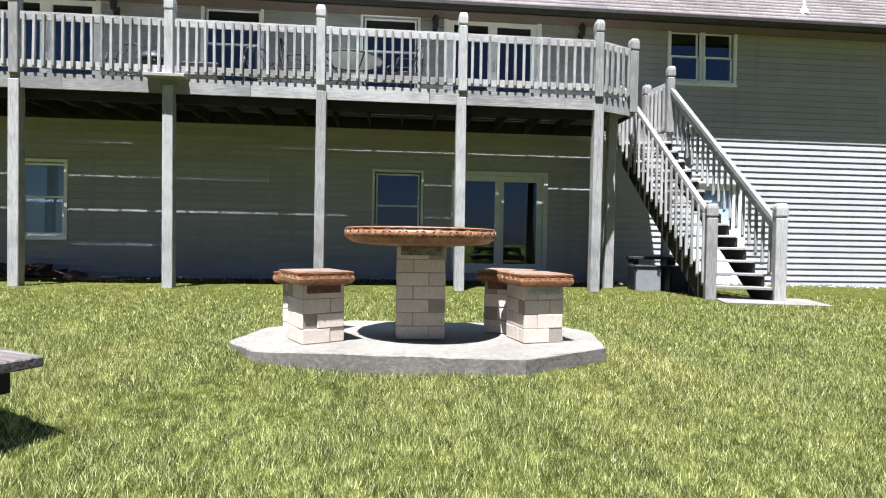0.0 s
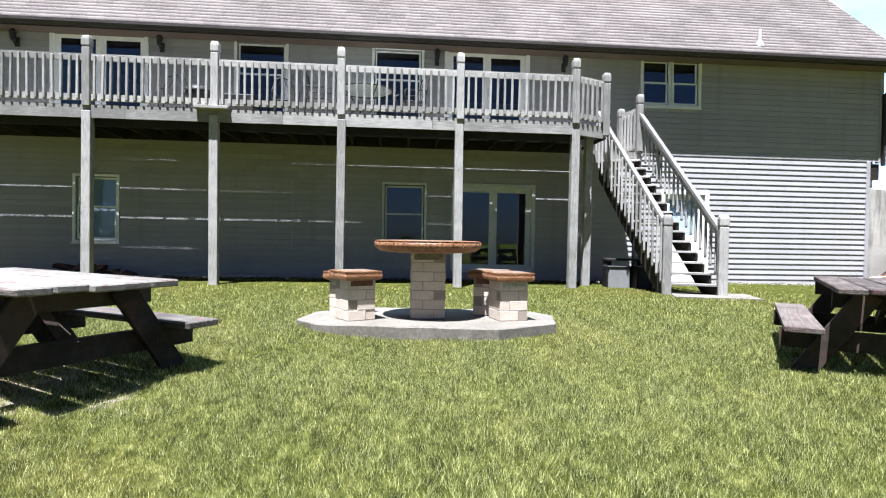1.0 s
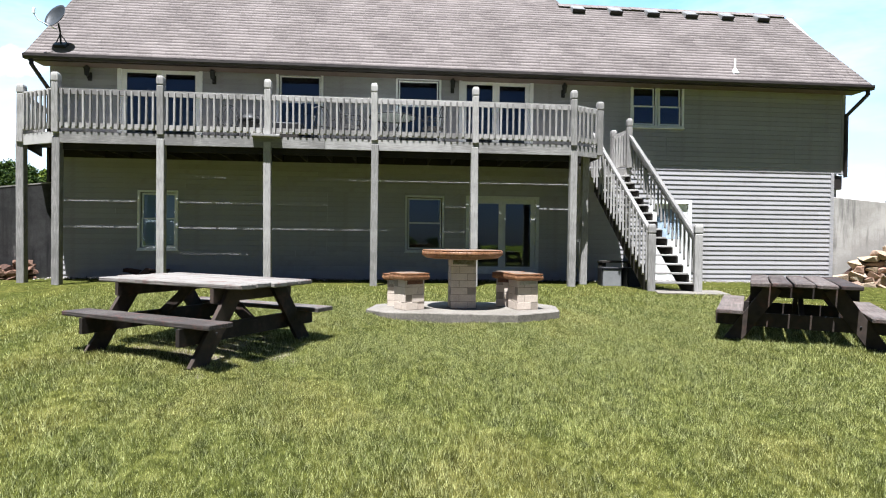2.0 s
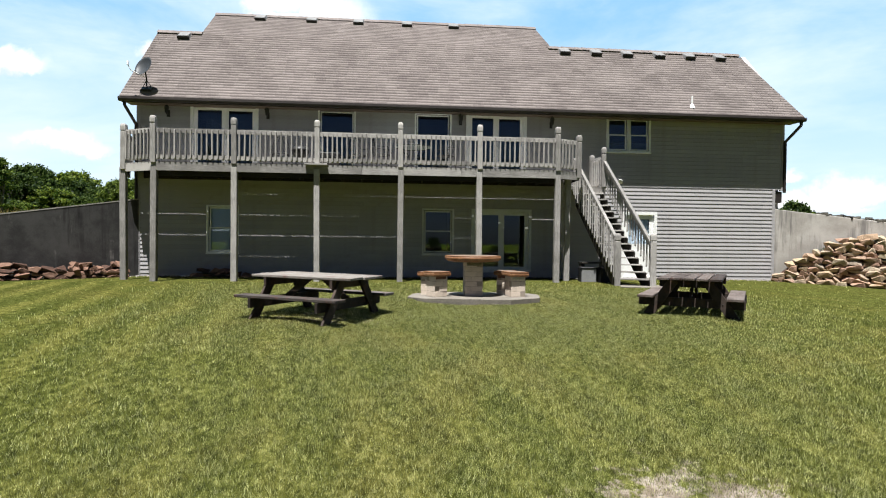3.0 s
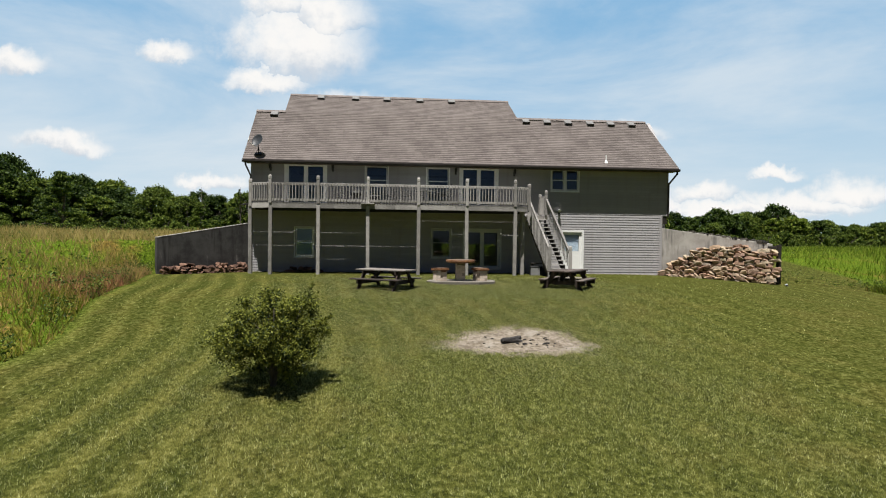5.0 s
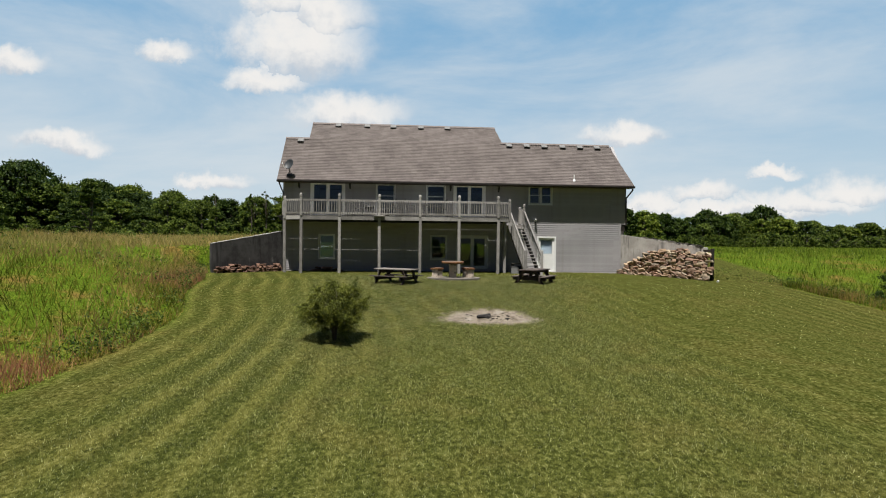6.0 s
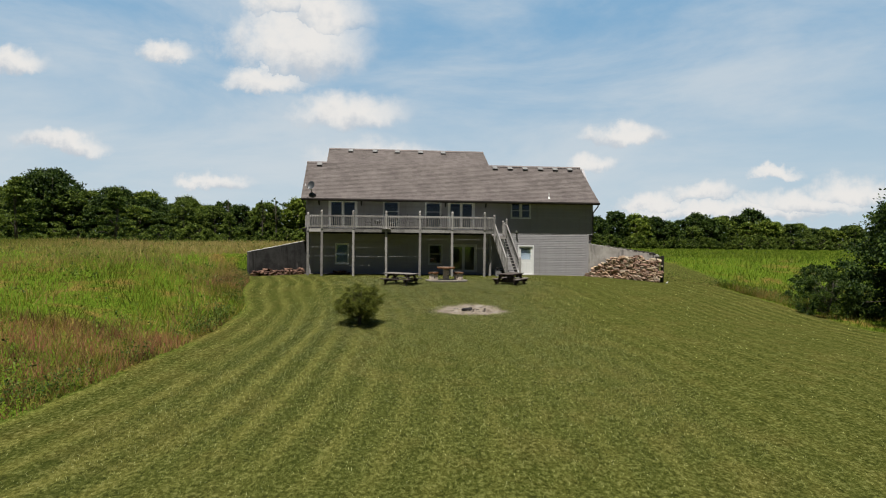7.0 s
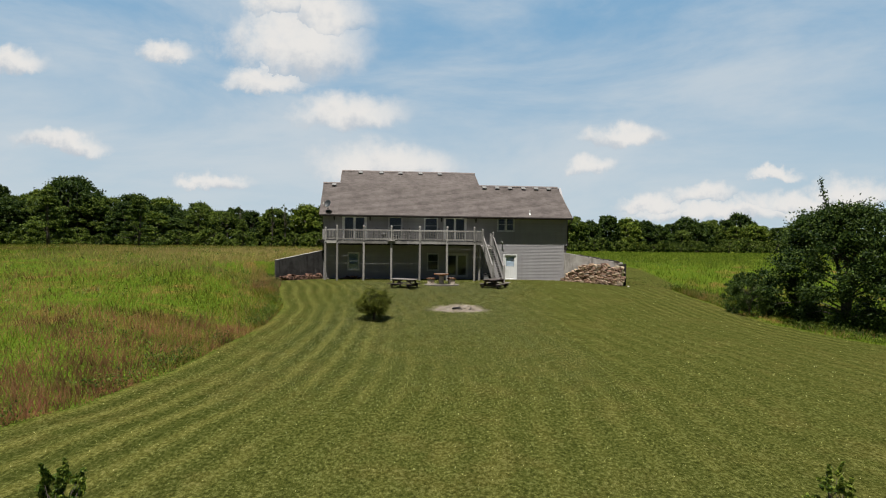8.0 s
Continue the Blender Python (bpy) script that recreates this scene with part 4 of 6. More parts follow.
def post_mesh(height, cap=True, size=0.15):
    """A squared post with its head notched by a groove and chamfered."""
    b = bmesh.new()
    h = size / 2
    box(b, -h, h, -h, h, 0, height - (0.21 if cap else 0), 0.008)
    if cap:
        box(b, -h * 0.86, h * 0.86, -h * 0.86, h * 0.86, height - 0.215, height - 0.185)
        rings = [(h, height - 0.185), (h * 1.04, height - 0.17), (h * 1.04, height - 0.07), (h * 0.93, height - 0.03), (h * 0.66, height)]
        prev = None
        for r, z in rings:
            ring = [b.verts.new((sx * r, sy * r, z)) for sx, sy in ((-1, -1), (1, -1), (1, 1), (-1, 1))]
            if prev:
                for i in range(4):
                    b.faces.new((prev[i], prev[(i + 1) % 4], ring[(i + 1) % 4], ring[i]))
            else:
                b.faces.new(ring[::-1])
            prev = ring
        b.faces.new(prev)
    return finish("post", b, WOOD_Z)


LOWER_POST, NEWEL = post_mesh(DLOW + 0.1, False, 0.155), post_mesh(1.24, True, 0.135)
rng = random.Random(21)
for x, y in [(v, DY + 0.02) for v in POSTS] + [LEFT_IN, RIGHT_IN]:
    inner = (x, y) == RIGHT_IN
    share("support_post", LOWER_POST, deck, pose(x - 0.2 * inner, y + 0.02 + 0.4 * inner, land_at(x, y) - 0.05, rng.uniform(-0.3, 0.3), rng.uniform(-0.4, 0.4), rng.uniform(-2, 2)))
    share("newel", NEWEL, deck, pose(x, y - 0.01, DTOP - (0.19 if (x, y) in (LEFT_IN, RIGHT_IN) else 0.04), rng.uniform(-0.4, 0.4), rng.uniform(-0.5, 0.5), rng.uniform(-2, 2)))
share("support_post", LOWER_POST, deck, pose(4.05, 10.6, land_at(4.05, 10.5) - 0.05))

# boards run along the house with open gaps between them
PITCH = 0.177
y, k = 8.884, 0
while y + PITCH < YF - 0.02:
    inset = max(0.0, (y - DY) / (LEFT_IN[1] - DY))
    # left ends stretched unseen past the rim, added to keep sun off the wall
    a = POSTS[0] + 0.04 + (LEFT_IN[0] - POSTS[0]) * min(1.0, inset) - 1.0 * max(0.0, (y - LEFT_IN[1]) / (YF - LEFT_IN[1]))
    inset = max(0.0, (y - DY) / (RIGHT_IN[1] - DY))
    b = POSTS[-1] - 0.04 + (RIGHT_IN[0] - POSTS[-1]) * min(1.0, inset)
    cuts = [a, a + 3.6 + (k % 3) * 0.8, a + 8.2 - (k % 2) * 0.8, b]
    for c, d in zip(cuts, cuts[1:]):
        lean = 0.006 * ((c + 3.0) / 6.0), 0.006 * ((d + 3.0) / 6.0)
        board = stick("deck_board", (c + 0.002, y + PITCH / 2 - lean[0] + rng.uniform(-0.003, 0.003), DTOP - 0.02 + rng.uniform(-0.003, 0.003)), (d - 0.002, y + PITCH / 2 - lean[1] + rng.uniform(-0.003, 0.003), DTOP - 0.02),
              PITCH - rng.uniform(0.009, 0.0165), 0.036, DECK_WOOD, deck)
        # tops get the bleached tone; the other faces keep the painted shade
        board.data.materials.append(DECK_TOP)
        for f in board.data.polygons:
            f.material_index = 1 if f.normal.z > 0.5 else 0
    y += PITCH
    k += 1
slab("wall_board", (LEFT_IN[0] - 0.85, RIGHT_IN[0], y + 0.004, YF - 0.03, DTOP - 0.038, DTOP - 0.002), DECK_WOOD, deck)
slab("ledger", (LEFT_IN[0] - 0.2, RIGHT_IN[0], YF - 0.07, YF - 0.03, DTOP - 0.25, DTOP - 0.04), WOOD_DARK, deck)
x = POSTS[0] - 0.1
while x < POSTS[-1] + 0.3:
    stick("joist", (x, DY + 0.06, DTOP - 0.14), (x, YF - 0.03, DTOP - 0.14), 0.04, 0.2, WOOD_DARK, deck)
    x += 0.61
EDGE = [LEFT_IN, (POSTS[0], DY), (POSTS[-1], DY), RIGHT_IN]
for (ax, ay), (bx, by) in zip(EDGE, EDGE[1:]):
    cuts = 4 if bx - ax > 5 else 1
    for i in range(cuts):
        p = Vector((ax + (bx - ax) * i / cuts, ay + (by - ay) * i / cuts, (DTOP + DLOW) / 2 - 0.01))
        q = Vector((ax + (bx - ax) * (i + 1) / cuts, ay + (by - ay) * (i + 1) / cuts, (DTOP + DLOW) / 2 - 0.01))
        stick("rim_board", p + (q - p) * 0.001, q - (q - p) * 0.001, 0.04, DTOP - DLOW - 0.02, WOOD_X, deck)
for (x, y), e in ((LEFT_IN, -0.62), (RIGHT_IN, 0.0)):
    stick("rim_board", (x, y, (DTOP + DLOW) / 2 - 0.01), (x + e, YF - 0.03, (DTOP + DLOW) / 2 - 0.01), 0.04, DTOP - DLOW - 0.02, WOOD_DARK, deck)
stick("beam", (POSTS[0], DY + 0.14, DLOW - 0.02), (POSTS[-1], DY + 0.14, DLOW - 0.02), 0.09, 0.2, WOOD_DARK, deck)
# a small shelf fixed over the rim beside one newel
slab("repair_board", (-3.66, -3.06, DY - 0.19, DY - 0.03, DTOP - 0.04, DTOP + 0.012), WOOD_X, deck, "short pale board fixed on the rim", 0.006)

bm = bmesh.new()
box(bm, -0.02, 0.02, -0.02, 0.02, 0, 0.80, 0.004)
for v in bm.verts:
    if v.co.z < 0.01 and v.co.y < 0:
        v.co.z += 0.03
BALUSTER_M = finish("baluster", bm, WOOD_Z)


def railing(p, q, parent, low, high, count=0, drop=0.1):
    """Top and bottom rails from p to q with balusters fixed on the outer face."""
    p, q = Vector((*p, 0)), Vector((*q, 0))
    d = (q - p).normalized()
    out = Vector((d.y, -d.x, 0))
    for z, name, tall in ((high - 0.06, "top_rail", 0.12), (low + 0.052, "bottom_rail", 0.115)):
        stick(name, p + d * 0.07 + Vector((0, 0, z)), q - d * 0.07 + Vector((0, 0, z)), 0.04, tall, WOOD_X, parent)
    length = (q - p).length - 0.15
    n = count or round(length / 0.135)
    yaw = math.degrees(math.atan2(d.y, d.x))
    for i in range(n):
        c = p + d * (0.075 + length * (i + 0.5) / n) + out * 0.042
        share("baluster", BALUSTER_M, parent, pose(c.x, c.y, low - 0.015 + rng.uniform(-0.008, 0.008), rng.uniform(-0.5, 0.5), rng.uniform(-0.7, 0.7), yaw))


RAIL_LOW, RAIL_HIGH = DTOP + 0.06, 4.15
corners = [LEFT_IN] + [(v, DY) for v in POSTS] + [RIGHT_IN]
railing((LEFT_IN[0] - 0.42, YF - 0.1), LEFT_IN, deck, RAIL_LOW, RAIL_HIGH)
for a, b in zip(corners, corners[1:]):
    railing(a, b, deck, RAIL_LOW, RAIL_HIGH)

# ---------------------------------------------------------------- the staircase
STAIR_LABEL = "steep grey timber staircase with open treads and handrails"
stair = thing("staircase", pose(0, 0, 0), STAIR_LABEL, "staircase")
BL, BR, TL, TR = Vector((4.70, 7.81, 0.07)), Vector((5.53, 7.49, 0.07)), Vector((4.24, 10.05, 2.95)), Vector((5.05, 9.79, 2.95))
for v in (BL, BR):
    share("newel", post_mesh(1.42, True, 0.15), stair, pose(v.x, v.y, v.z - 0.02, 0, 0, -17))
share("newel", post_mesh(1.2, True, 0.13), stair, pose(TR.x, TR.y, 2.9, 0, 0, -8))
share("newel", post_mesh(1.1, True, 0.13), stair, pose(4.96, 10.55, 2.87, 0, 0, 0))
share("landing_post", LOWER_POST, stair, pose(TR.x, TR.y + 0.05, 0.0) @ Matrix.Diagonal((0.8, 0.8, 0.93, 1)))
slab("landing", (4.14, 5.1, 9.95, YF - 0.03, 2.84, 2.9), WOOD_X, stair, "grey plank landing")
slab("landing_rim", (4.14, 5.12, 9.9, 9.94, 2.66, 2.9), WOOD_X, stair)
STEPS = 14


def sawtooth(p, q):
    """A cut stringer: a sloping board with a notch under every tread."""
    b = bmesh.new()
    run = Vector((q.x - p.x, q.y - p.y, 0)) / STEPS
    rise = (2.88 - 0.07) / (STEPS + 1)
    side = Vector((run.y, -run.x, 0)).normalized() * 0.022
    start = Vector((p.x, p.y, 0)) + run * 0.05
    outline = [(start, 0.06), (start + run * 1.9, 0.06), (start + run * STEPS, 0.06 + rise * (STEPS - 1.9))]
    for i in reversed(range(STEPS)):
        z = 0.07 + rise * (i + 1) - 0.018
        outline += [(start + run * (i + 1), z), (start + run * i, z)]
    lo = [b.verts.new(v - side + Vector((0, 0, h))) for v, h in outline]
    hi = [b.verts.new(v + side + Vector((0, 0, h))) for v, h in outline]
    b.faces.new(lo)
    b.faces.new(hi[::-1])
    for k in range(len(lo)):
        b.faces.new((lo[k], hi[k], hi[(k + 1) % len(lo)], lo[(k + 1) % len(lo)]))
    # dark tone paints in the shade between the treads
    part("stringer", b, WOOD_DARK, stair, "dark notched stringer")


for side, (b, t) in enumerate(((BL, TL), (BR, TR))):
    foot, head = Vector((b.x, b.y, 0.10)), Vector((t.x, t.y, 2.78))
    inward = 0.07 if side == 0 else -0.07
    sawtooth(foot + Vector((inward, 0, 0)), head + Vector((inward, 0, 0)))
    hb, ht = Vector((b.x, b.y, (1.27, 1.14)[side])), Vector((t.x, t.y, (3.77, 3.72)[side]))
    stick("handrail", hb, ht, 0.09, 0.05, WOOD_X, stair)
    stick("lower_rail", hb - Vector((0, 0, 0.1)), ht - Vector((0, 0, 0.1)), 0.04, 0.09, WOOD_X, stair)
    n = 19
    for i in range(n):
        f = (i + 0.7) / n
        p = hb + (ht - hb) * f
        out = -0.045 if side == 0 else 0.045
        share("baluster", BALUSTER_M, stair, pose(p.x + out, p.y, p.z - (1.10, 0.92)[side], 0, rng.uniform(-0.6, 0.6), -15) @ Matrix.Diagonal((1, 1, (1.34, 1.12)[side], 1)))
for i in range(STEPS):
    f = (i + 0.55) / STEPS
    a, b = BL.lerp(TL, f), BR.lerp(TR, f)
    z = 0.07 + (2.88 - 0.07) * (i + 1) / (STEPS + 1)
    d = (b - a).normalized()
    a, b = a + d * 0.03, b - d * 0.03
    stick("tread", Vector((a.x, a.y, z)), Vector((b.x, b.y, z)), 0.25, 0.036, WOOD_X, stair, bevel=0.004)
railing((4.96, 10.55), (TR.x, TR.y), stair, 2.97, 3.84)
# concrete pad at the foot of the stairs
bm = bmesh.new()
prism(bm, [(4.55, 7.2), (5.85, 6.85), (6.15, 7.75), (4.9, 8.15)], -0.05, 0.095)
tagged(new("stair_pad", finish("stair_pad", bm, CONCRETE)), "thin concrete pad at the foot of the stairs", "concrete pad")
# flood lamp on the wall beside the stairs
flood = thing("flood_lamp", pose(6.05, YF - 0.03, 3.2), "small white outdoor flood lamp on the wall", "lamp")
bm = bmesh.new()
box(bm, -0.05, 0.05, -0.04, 0.02, -0.16, 0.0, 0.008)
part("housing", bm, BLACK, flood)
bm = bmesh.new()
lathe(bm, [(0.03, 0), (0.05, 0.05), (0.085, 0.13), (0.08, 0.14), (0.01, 0.12)], 14)
part("lamp_head", bm, WHITE, flood, "white lamp head", True, pose(0, -0.05, 0.06, 120, 0, -20))


# ---------------------------------------------------------------- under and beside the deck
bench = thing("plank_bench", pose(4.75, 9.75, 0.07, 0, 0, 4), "dark weathered plank bench below the landing", "bench")
slab("seat_plank", (-0.42, 0.42, -0.14, 0.14, 0.52, 0.57), WOOD_DARK, bench, "", 0.006)
for x in (-0.36, 0.36):
    slab("leg", (x - 0.05, x + 0.05, -0.1, 0.1, -0.02, 0.52), WOOD_DARK, bench)
tub = thing("storage_box", pose(4.42, 9.3, 0.07, 0, 0, -6), "grey plastic storage box standing on the grass", "storage box")
bm = bmesh.new()
box(bm, -0.22, 0.22, -0.18, 0.18, -0.03, 0.40, 0.025)
part("box_body", bm, GREY_PLASTIC, tub)
bm = bmesh.new()
box(bm, -0.235, 0.235, -0.195, 0.195, 0.39, 0.43, 0.012)
part("box_lid", bm, BLACK_PLASTIC, tub, "black lid")
slab("side_panel", (-0.245, -0.215, -0.17, 0.17, 0.0, 0.4), BLACK_PLASTIC, tub)
black_tub = thing("black_tub", pose(4.92, 9.15, 0.07, 0, 0, 8), "upturned black plastic tub leaning by the stairs", "tub")
bm = bmesh.new()
lo = [bm.verts.new((0.28 * sx, 0.22 * sy, -0.03)) for sx, sy in ((-1, -1), (1, -1), (1, 1), (-1, 1))]
hi = [bm.verts.new((0.20 * sx - 0.04, 0.17 * sy, 0.43)) for sx, sy in ((-1, -1), (1, -1), (1, 1), (-1, 1))]
bm.faces.new(lo[::-1])
bm.faces.new(hi)
for i in range(4):
    bm.faces.new((lo[i], lo[(i + 1) % 4], hi[(i + 1) % 4], hi[i]))
bmesh.ops.bevel(bm, geom=bm.edges[:], offset=0.03, segments=2, affect="EDGES")
part("tub_body", bm, BLACK_PLASTIC, black_tub)
bm = bmesh.new()
tube(bm, [(0.05, -0.235, 0.0), (0.07, -0.235, 0.16), (0.12, -0.225, 0.26), (0.16, -0.225, 0.16), (0.2, -0.24, 0.0)], 0.012, 6)
part("carry_handle", bm, GREY_PLASTIC, black_tub)

# ---------------------------------------------------------------- the patio set
bm = bmesh.new()
prism(bm, [(-0.97, 3.86), (-0.74, 3.55), (0.87, 3.30), (1.49, 3.66), (1.62, 4.25), (1.36, 4.66), (-0.25, 4.80), (-0.86, 4.42)], -0.06, 0.185)
bmesh.ops.subdivide_edges(bm, edges=[e for e in bm.edges if abs(e.verts[0].co.z - e.verts[1].co.z) < 0.01], cuts=14, use_grid_fill=False)
bmesh.ops.bevel(bm, geom=[e for e in bm.edges if all(v.co.z > 0.1 for v in e.verts) and len(e.link_faces) == 2 and abs(e.calc_face_angle(0)) > 0.5], offset=0.007, segments=1, affect="EDGES")
for v in bm.verts:
    wob = noise.noise(v.co * 9) * 0.012 + noise.noise(v.co * 31) * 0.006
    v.co += Vector((wob, wob * 0.7, -abs(wob) * 0.5 if v.co.z > 0.1 else 0))
tagged(new("patio_slab", finish("patio_slab", bm, CONCRETE)), "low eight-sided concrete slab set in the lawn", "concrete slab")
SLAB = 0.185


def brick_mesh(a, b, c):
    m = bmesh.new()
    box(m, -a / 2, a / 2, -b / 2, b / 2, 0, c, 0.003)
    return finish("brick", m, BRICK)


def column(parent, side, height, courses):
    """A square brick column: four bricks a course in a pinwheel that turns at every course, on a mortar core."""
    h, t = height / courses, side * 0.34
    mesh = brick_mesh(side - t - 0.004, t, h - 0.004)
    slab("mortar_core", (-side / 2 + 0.003, side / 2 - 0.003, -side / 2 + 0.003, side / 2 - 0.003, 0, height - 0.003), MORTAR, parent)
    for c in range(courses):
        for k in range(4):
            off = t / 2 if c % 2 else -t / 2
            m = pose(0, 0, c * h + 0.003, 0, 0, 90 * k) @ pose(off, -side / 2 + t / 2, 0) @ pose(rng.uniform(-0.002, 0.002), rng.uniform(-0.003, 0.002), 0)
            share("brick", mesh, parent, m)


def eggs(bm, path, size):
    """Low egg ornaments along a rim, each under a raised arch: rows of (x, y, z, angle)."""
    for x, y, z, ang in path:
        m = pose(x, y, z, 0, 0, math.degrees(ang))
        bmesh.ops.create_uvsphere(bm, u_segments=8, v_segments=6, radius=1.0, matrix=m @ Matrix.Diagonal((size * 0.13, size * 0.55, size * 0.58, 1)))
        arc = [m @ Vector((size * 0.02, size * 0.95 * math.cos(u), size * 0.92 * math.sin(u))) for u in [math.radians(-50 + 35 * k) for k in range(9)]]
        tube(bm, arc, size * 0.075, 5)


table = thing("patio_table", pose(0.285, 4.09, SLAB), "round terracotta-rimmed table on a pale brick pedestal", "table")
column(table, 0.335, 0.64, 7)
LIFT = 0.02
bm = bmesh.new()
lathe(bm, [(0.2, 0.615), (0.40, 0.628), (0.485, 0.640), (0.490, 0.652), (0.512, 0.66), (0.530, 0.68), (0.534, 0.70), (0.526, 0.719), (0.518, 0.724), (0.518, 0.728), (0.526, 0.731), (0.526, 0.741), (0.488, 0.743)], 64, (0, 0, LIFT))
eggs(bm, [(0.531 * math.cos(a), 0.531 * math.sin(a), 0.696 + LIFT, a) for a in [i * math.tau / 31 for i in range(31)]], 0.034)
part("rim", bm, TERRACOTTA, table, "terracotta rim with raised egg ornament", True)
bm = bmesh.new()
lathe(bm, [(0.488, 0.735), (0.486, 0.745), (0.2, 0.748), (0.01, 0.748)], 48, (0, 0, LIFT))
part("tabletop", bm, TILE_TOP, table, "worn tan tabletop")
bm = bmesh.new()
box(bm, -0.14, 0.14, -0.178, -0.165, 0.555 + LIFT, 0.615 + LIFT, 0.004)
for x in (-0.11, 0.11):
    lathe(bm, [(0.016, 0), (0.016, 0.008), (0.006, 0.014)], 10, (x, -0.18, 0.58 + LIFT))
part("band", bm, material("mossy_cast_band", (0.10, 0.09, 0.05), (0.26, 0.24, 0.17), 0.9, 60, 14, (1, 1, 1), 0.9, 0.01), table, "mossy cast band under the rim")


def stool(x, y, yaw, side, band, sunk=0.0):
    st = thing("patio_stool", pose(x, y, SLAB - sunk, 0, 0, yaw), "square terracotta-topped stool on a brick column", "stool", "stools round the patio table")
    column(st, side, 0.385, 4)
    b = bmesh.new()
    h = side / 2 + 0.05
    prev = None
    for r, z in ((h - 0.05, 0.375), (h - 0.02, 0.382), (h - 0.002, 0.40), (h, 0.42), (h - 0.006, 0.438), (h - 0.014, 0.445), (h - 0.014, 0.449), (h - 0.004, 0.452), (h - 0.004, 0.464), (h - 0.03, 0.466)):
        ring = [b.verts.new((r * sx, r * sy, z)) for sx, sy in ((-1, -1), (1, -1), (1, 1), (-1, 1))]
        if prev:
            for i in range(4):
                b.faces.new((prev[i], prev[(i + 1) % 4], ring[(i + 1) % 4], ring[i]))
        else:
            b.faces.new(ring[::-1])
        prev = ring
    b.faces.new(prev)
    path = []
    for k in range(4):
        for i in range(5):
            u = (i - 2) * side * 0.25
            c, s2 = math.cos(k * math.pi / 2), math.sin(k * math.pi / 2)
            path.append((c * (h - 0.003) - s2 * u, s2 * (h - 0.003) + c * u, 0.418, k * math.pi / 2))
    eggs(b, path, 0.030)
    part("rim", b, TERRACOTTA, st, "terracotta rim with raised egg ornament")
    slab("seat_tile", (-h + 0.03, h - 0.03, -h + 0.03, h - 0.03, 0.455, 0.468), TILE_TOP, st, "worn tan seat tile")
    b = bmesh.new()
    box(b, -side * 0.4, side * 0.4, -side / 2 - 0.008, -side / 2 + 0.004, 0.325, 0.378, 0.003)
    for i in range(7):
        lathe(b, [(0.010, 0), (0.008, 0.008)], 6, (side * 0.1 * (i - 3), -side / 2 - 0.006, 0.345))
    part("band", b, band, st, "cast ornamental band")
    return st


DARK_BAND = material("dark_cast_band", (0.10, 0.045, 0.03), (0.22, 0.11, 0.07), 0.8, 70, 14, (1, 1, 1), 0.9, 0.008)
PALE_BAND = material("pale_cast_band", (0.32, 0.30, 0.24), (0.5, 0.47, 0.40), 0.9, 70, 14, (1, 1, 1), 0.9, 0.008)
stool(-0.42, 3.91, 30, 0.285, DARK_BAND)
stool(-0.51, 4.30, -32, 0.285, PALE_BAND, 0.03)
stool(1.08, 3.94, 12, 0.29, PALE_BAND)
stool(0.96, 4.30, -24, 0.285, DARK_BAND)


# ---------------------------------------------------------------- picnic tables
def picnic_table(m, label, top_mat, length=1.88):
    """A picnic table: five-plank top, two benches, A-frame legs, seat bearers and diagonal braces."""
    t = thing("picnic_table", m, label, "picnic table", "picnic tables on the lawn")
    hl = length / 2
    for i in range(5):
        y = (i - 2) * 0.187
        e = rng.uniform(-0.03, 0.03)
        stick("top_plank", (-hl + e, y, 0.665 + rng.uniform(-0.005, 0.005)), (hl + e, y + rng.uniform(-0.006, 0.006), 0.665 + rng.uniform(-0.006, 0.006)), rng.uniform(0.168, 0.178), 0.042, top_mat, t, bevel=0.008)
    for side in (-1, 1):
        stick("bench_plank", (-hl - 0.02, side * 0.64, 0.375), (hl, side * 0.64 + rng.uniform(-0.01, 0.01), 0.38), 0.24, 0.042, top_mat, t, bevel=0.006)
    for x in (-0.66, 0.66):
        for side in (-1, 1):
            stick("leg", (x, side * 0.24, 0.64), (x, side * 0.66, 0.0), 0.042, 0.15, PICNIC_LEG, t, (0, 1, 0.6), bevel=0.004)
        s2 = -0.045 if x > 0 else 0.045
        stick("top_bearer", (x + s2, -0.46, 0.585), (x + s2, 0.46, 0.585), 0.042, 0.12, PICNIC_LEG, t)
        stick("seat_bearer", (x + s2, -0.78, 0.285), (x + s2, 0.78, 0.285), 0.042, 0.14, PICNIC_LEG, t)
        stick("brace", (x * 0.93, 0, 0.30), (x * 0.2, 0, 0.64), 0.09, 0.042, PICNIC_LEG, t, (0, 1, 0))
        for y in (-0.12, 0.12):
            b = bmesh.new()
            lathe(b, [(0.009, 0), (0.009, 0.005), (0.004, 0.008)], 8)
            part("bolt", b, BLACK, t, at=pose(x - s2 * 0.5, y * 3.9, 0.285, 0, 90 if x > 0 else -90))
    return t


picnic_table(pose(-2.39, 2.21, 0.0, 0, 0, -31), "weathered picnic table with a sun-bleached grey top", PICNIC_TOP, 1.83)
picnic_table(pose(3.84, 2.54, -0.005, 0, 0, 55.5), "dark brown stained picnic table with worn planks", PICNIC_RED, 1.75)

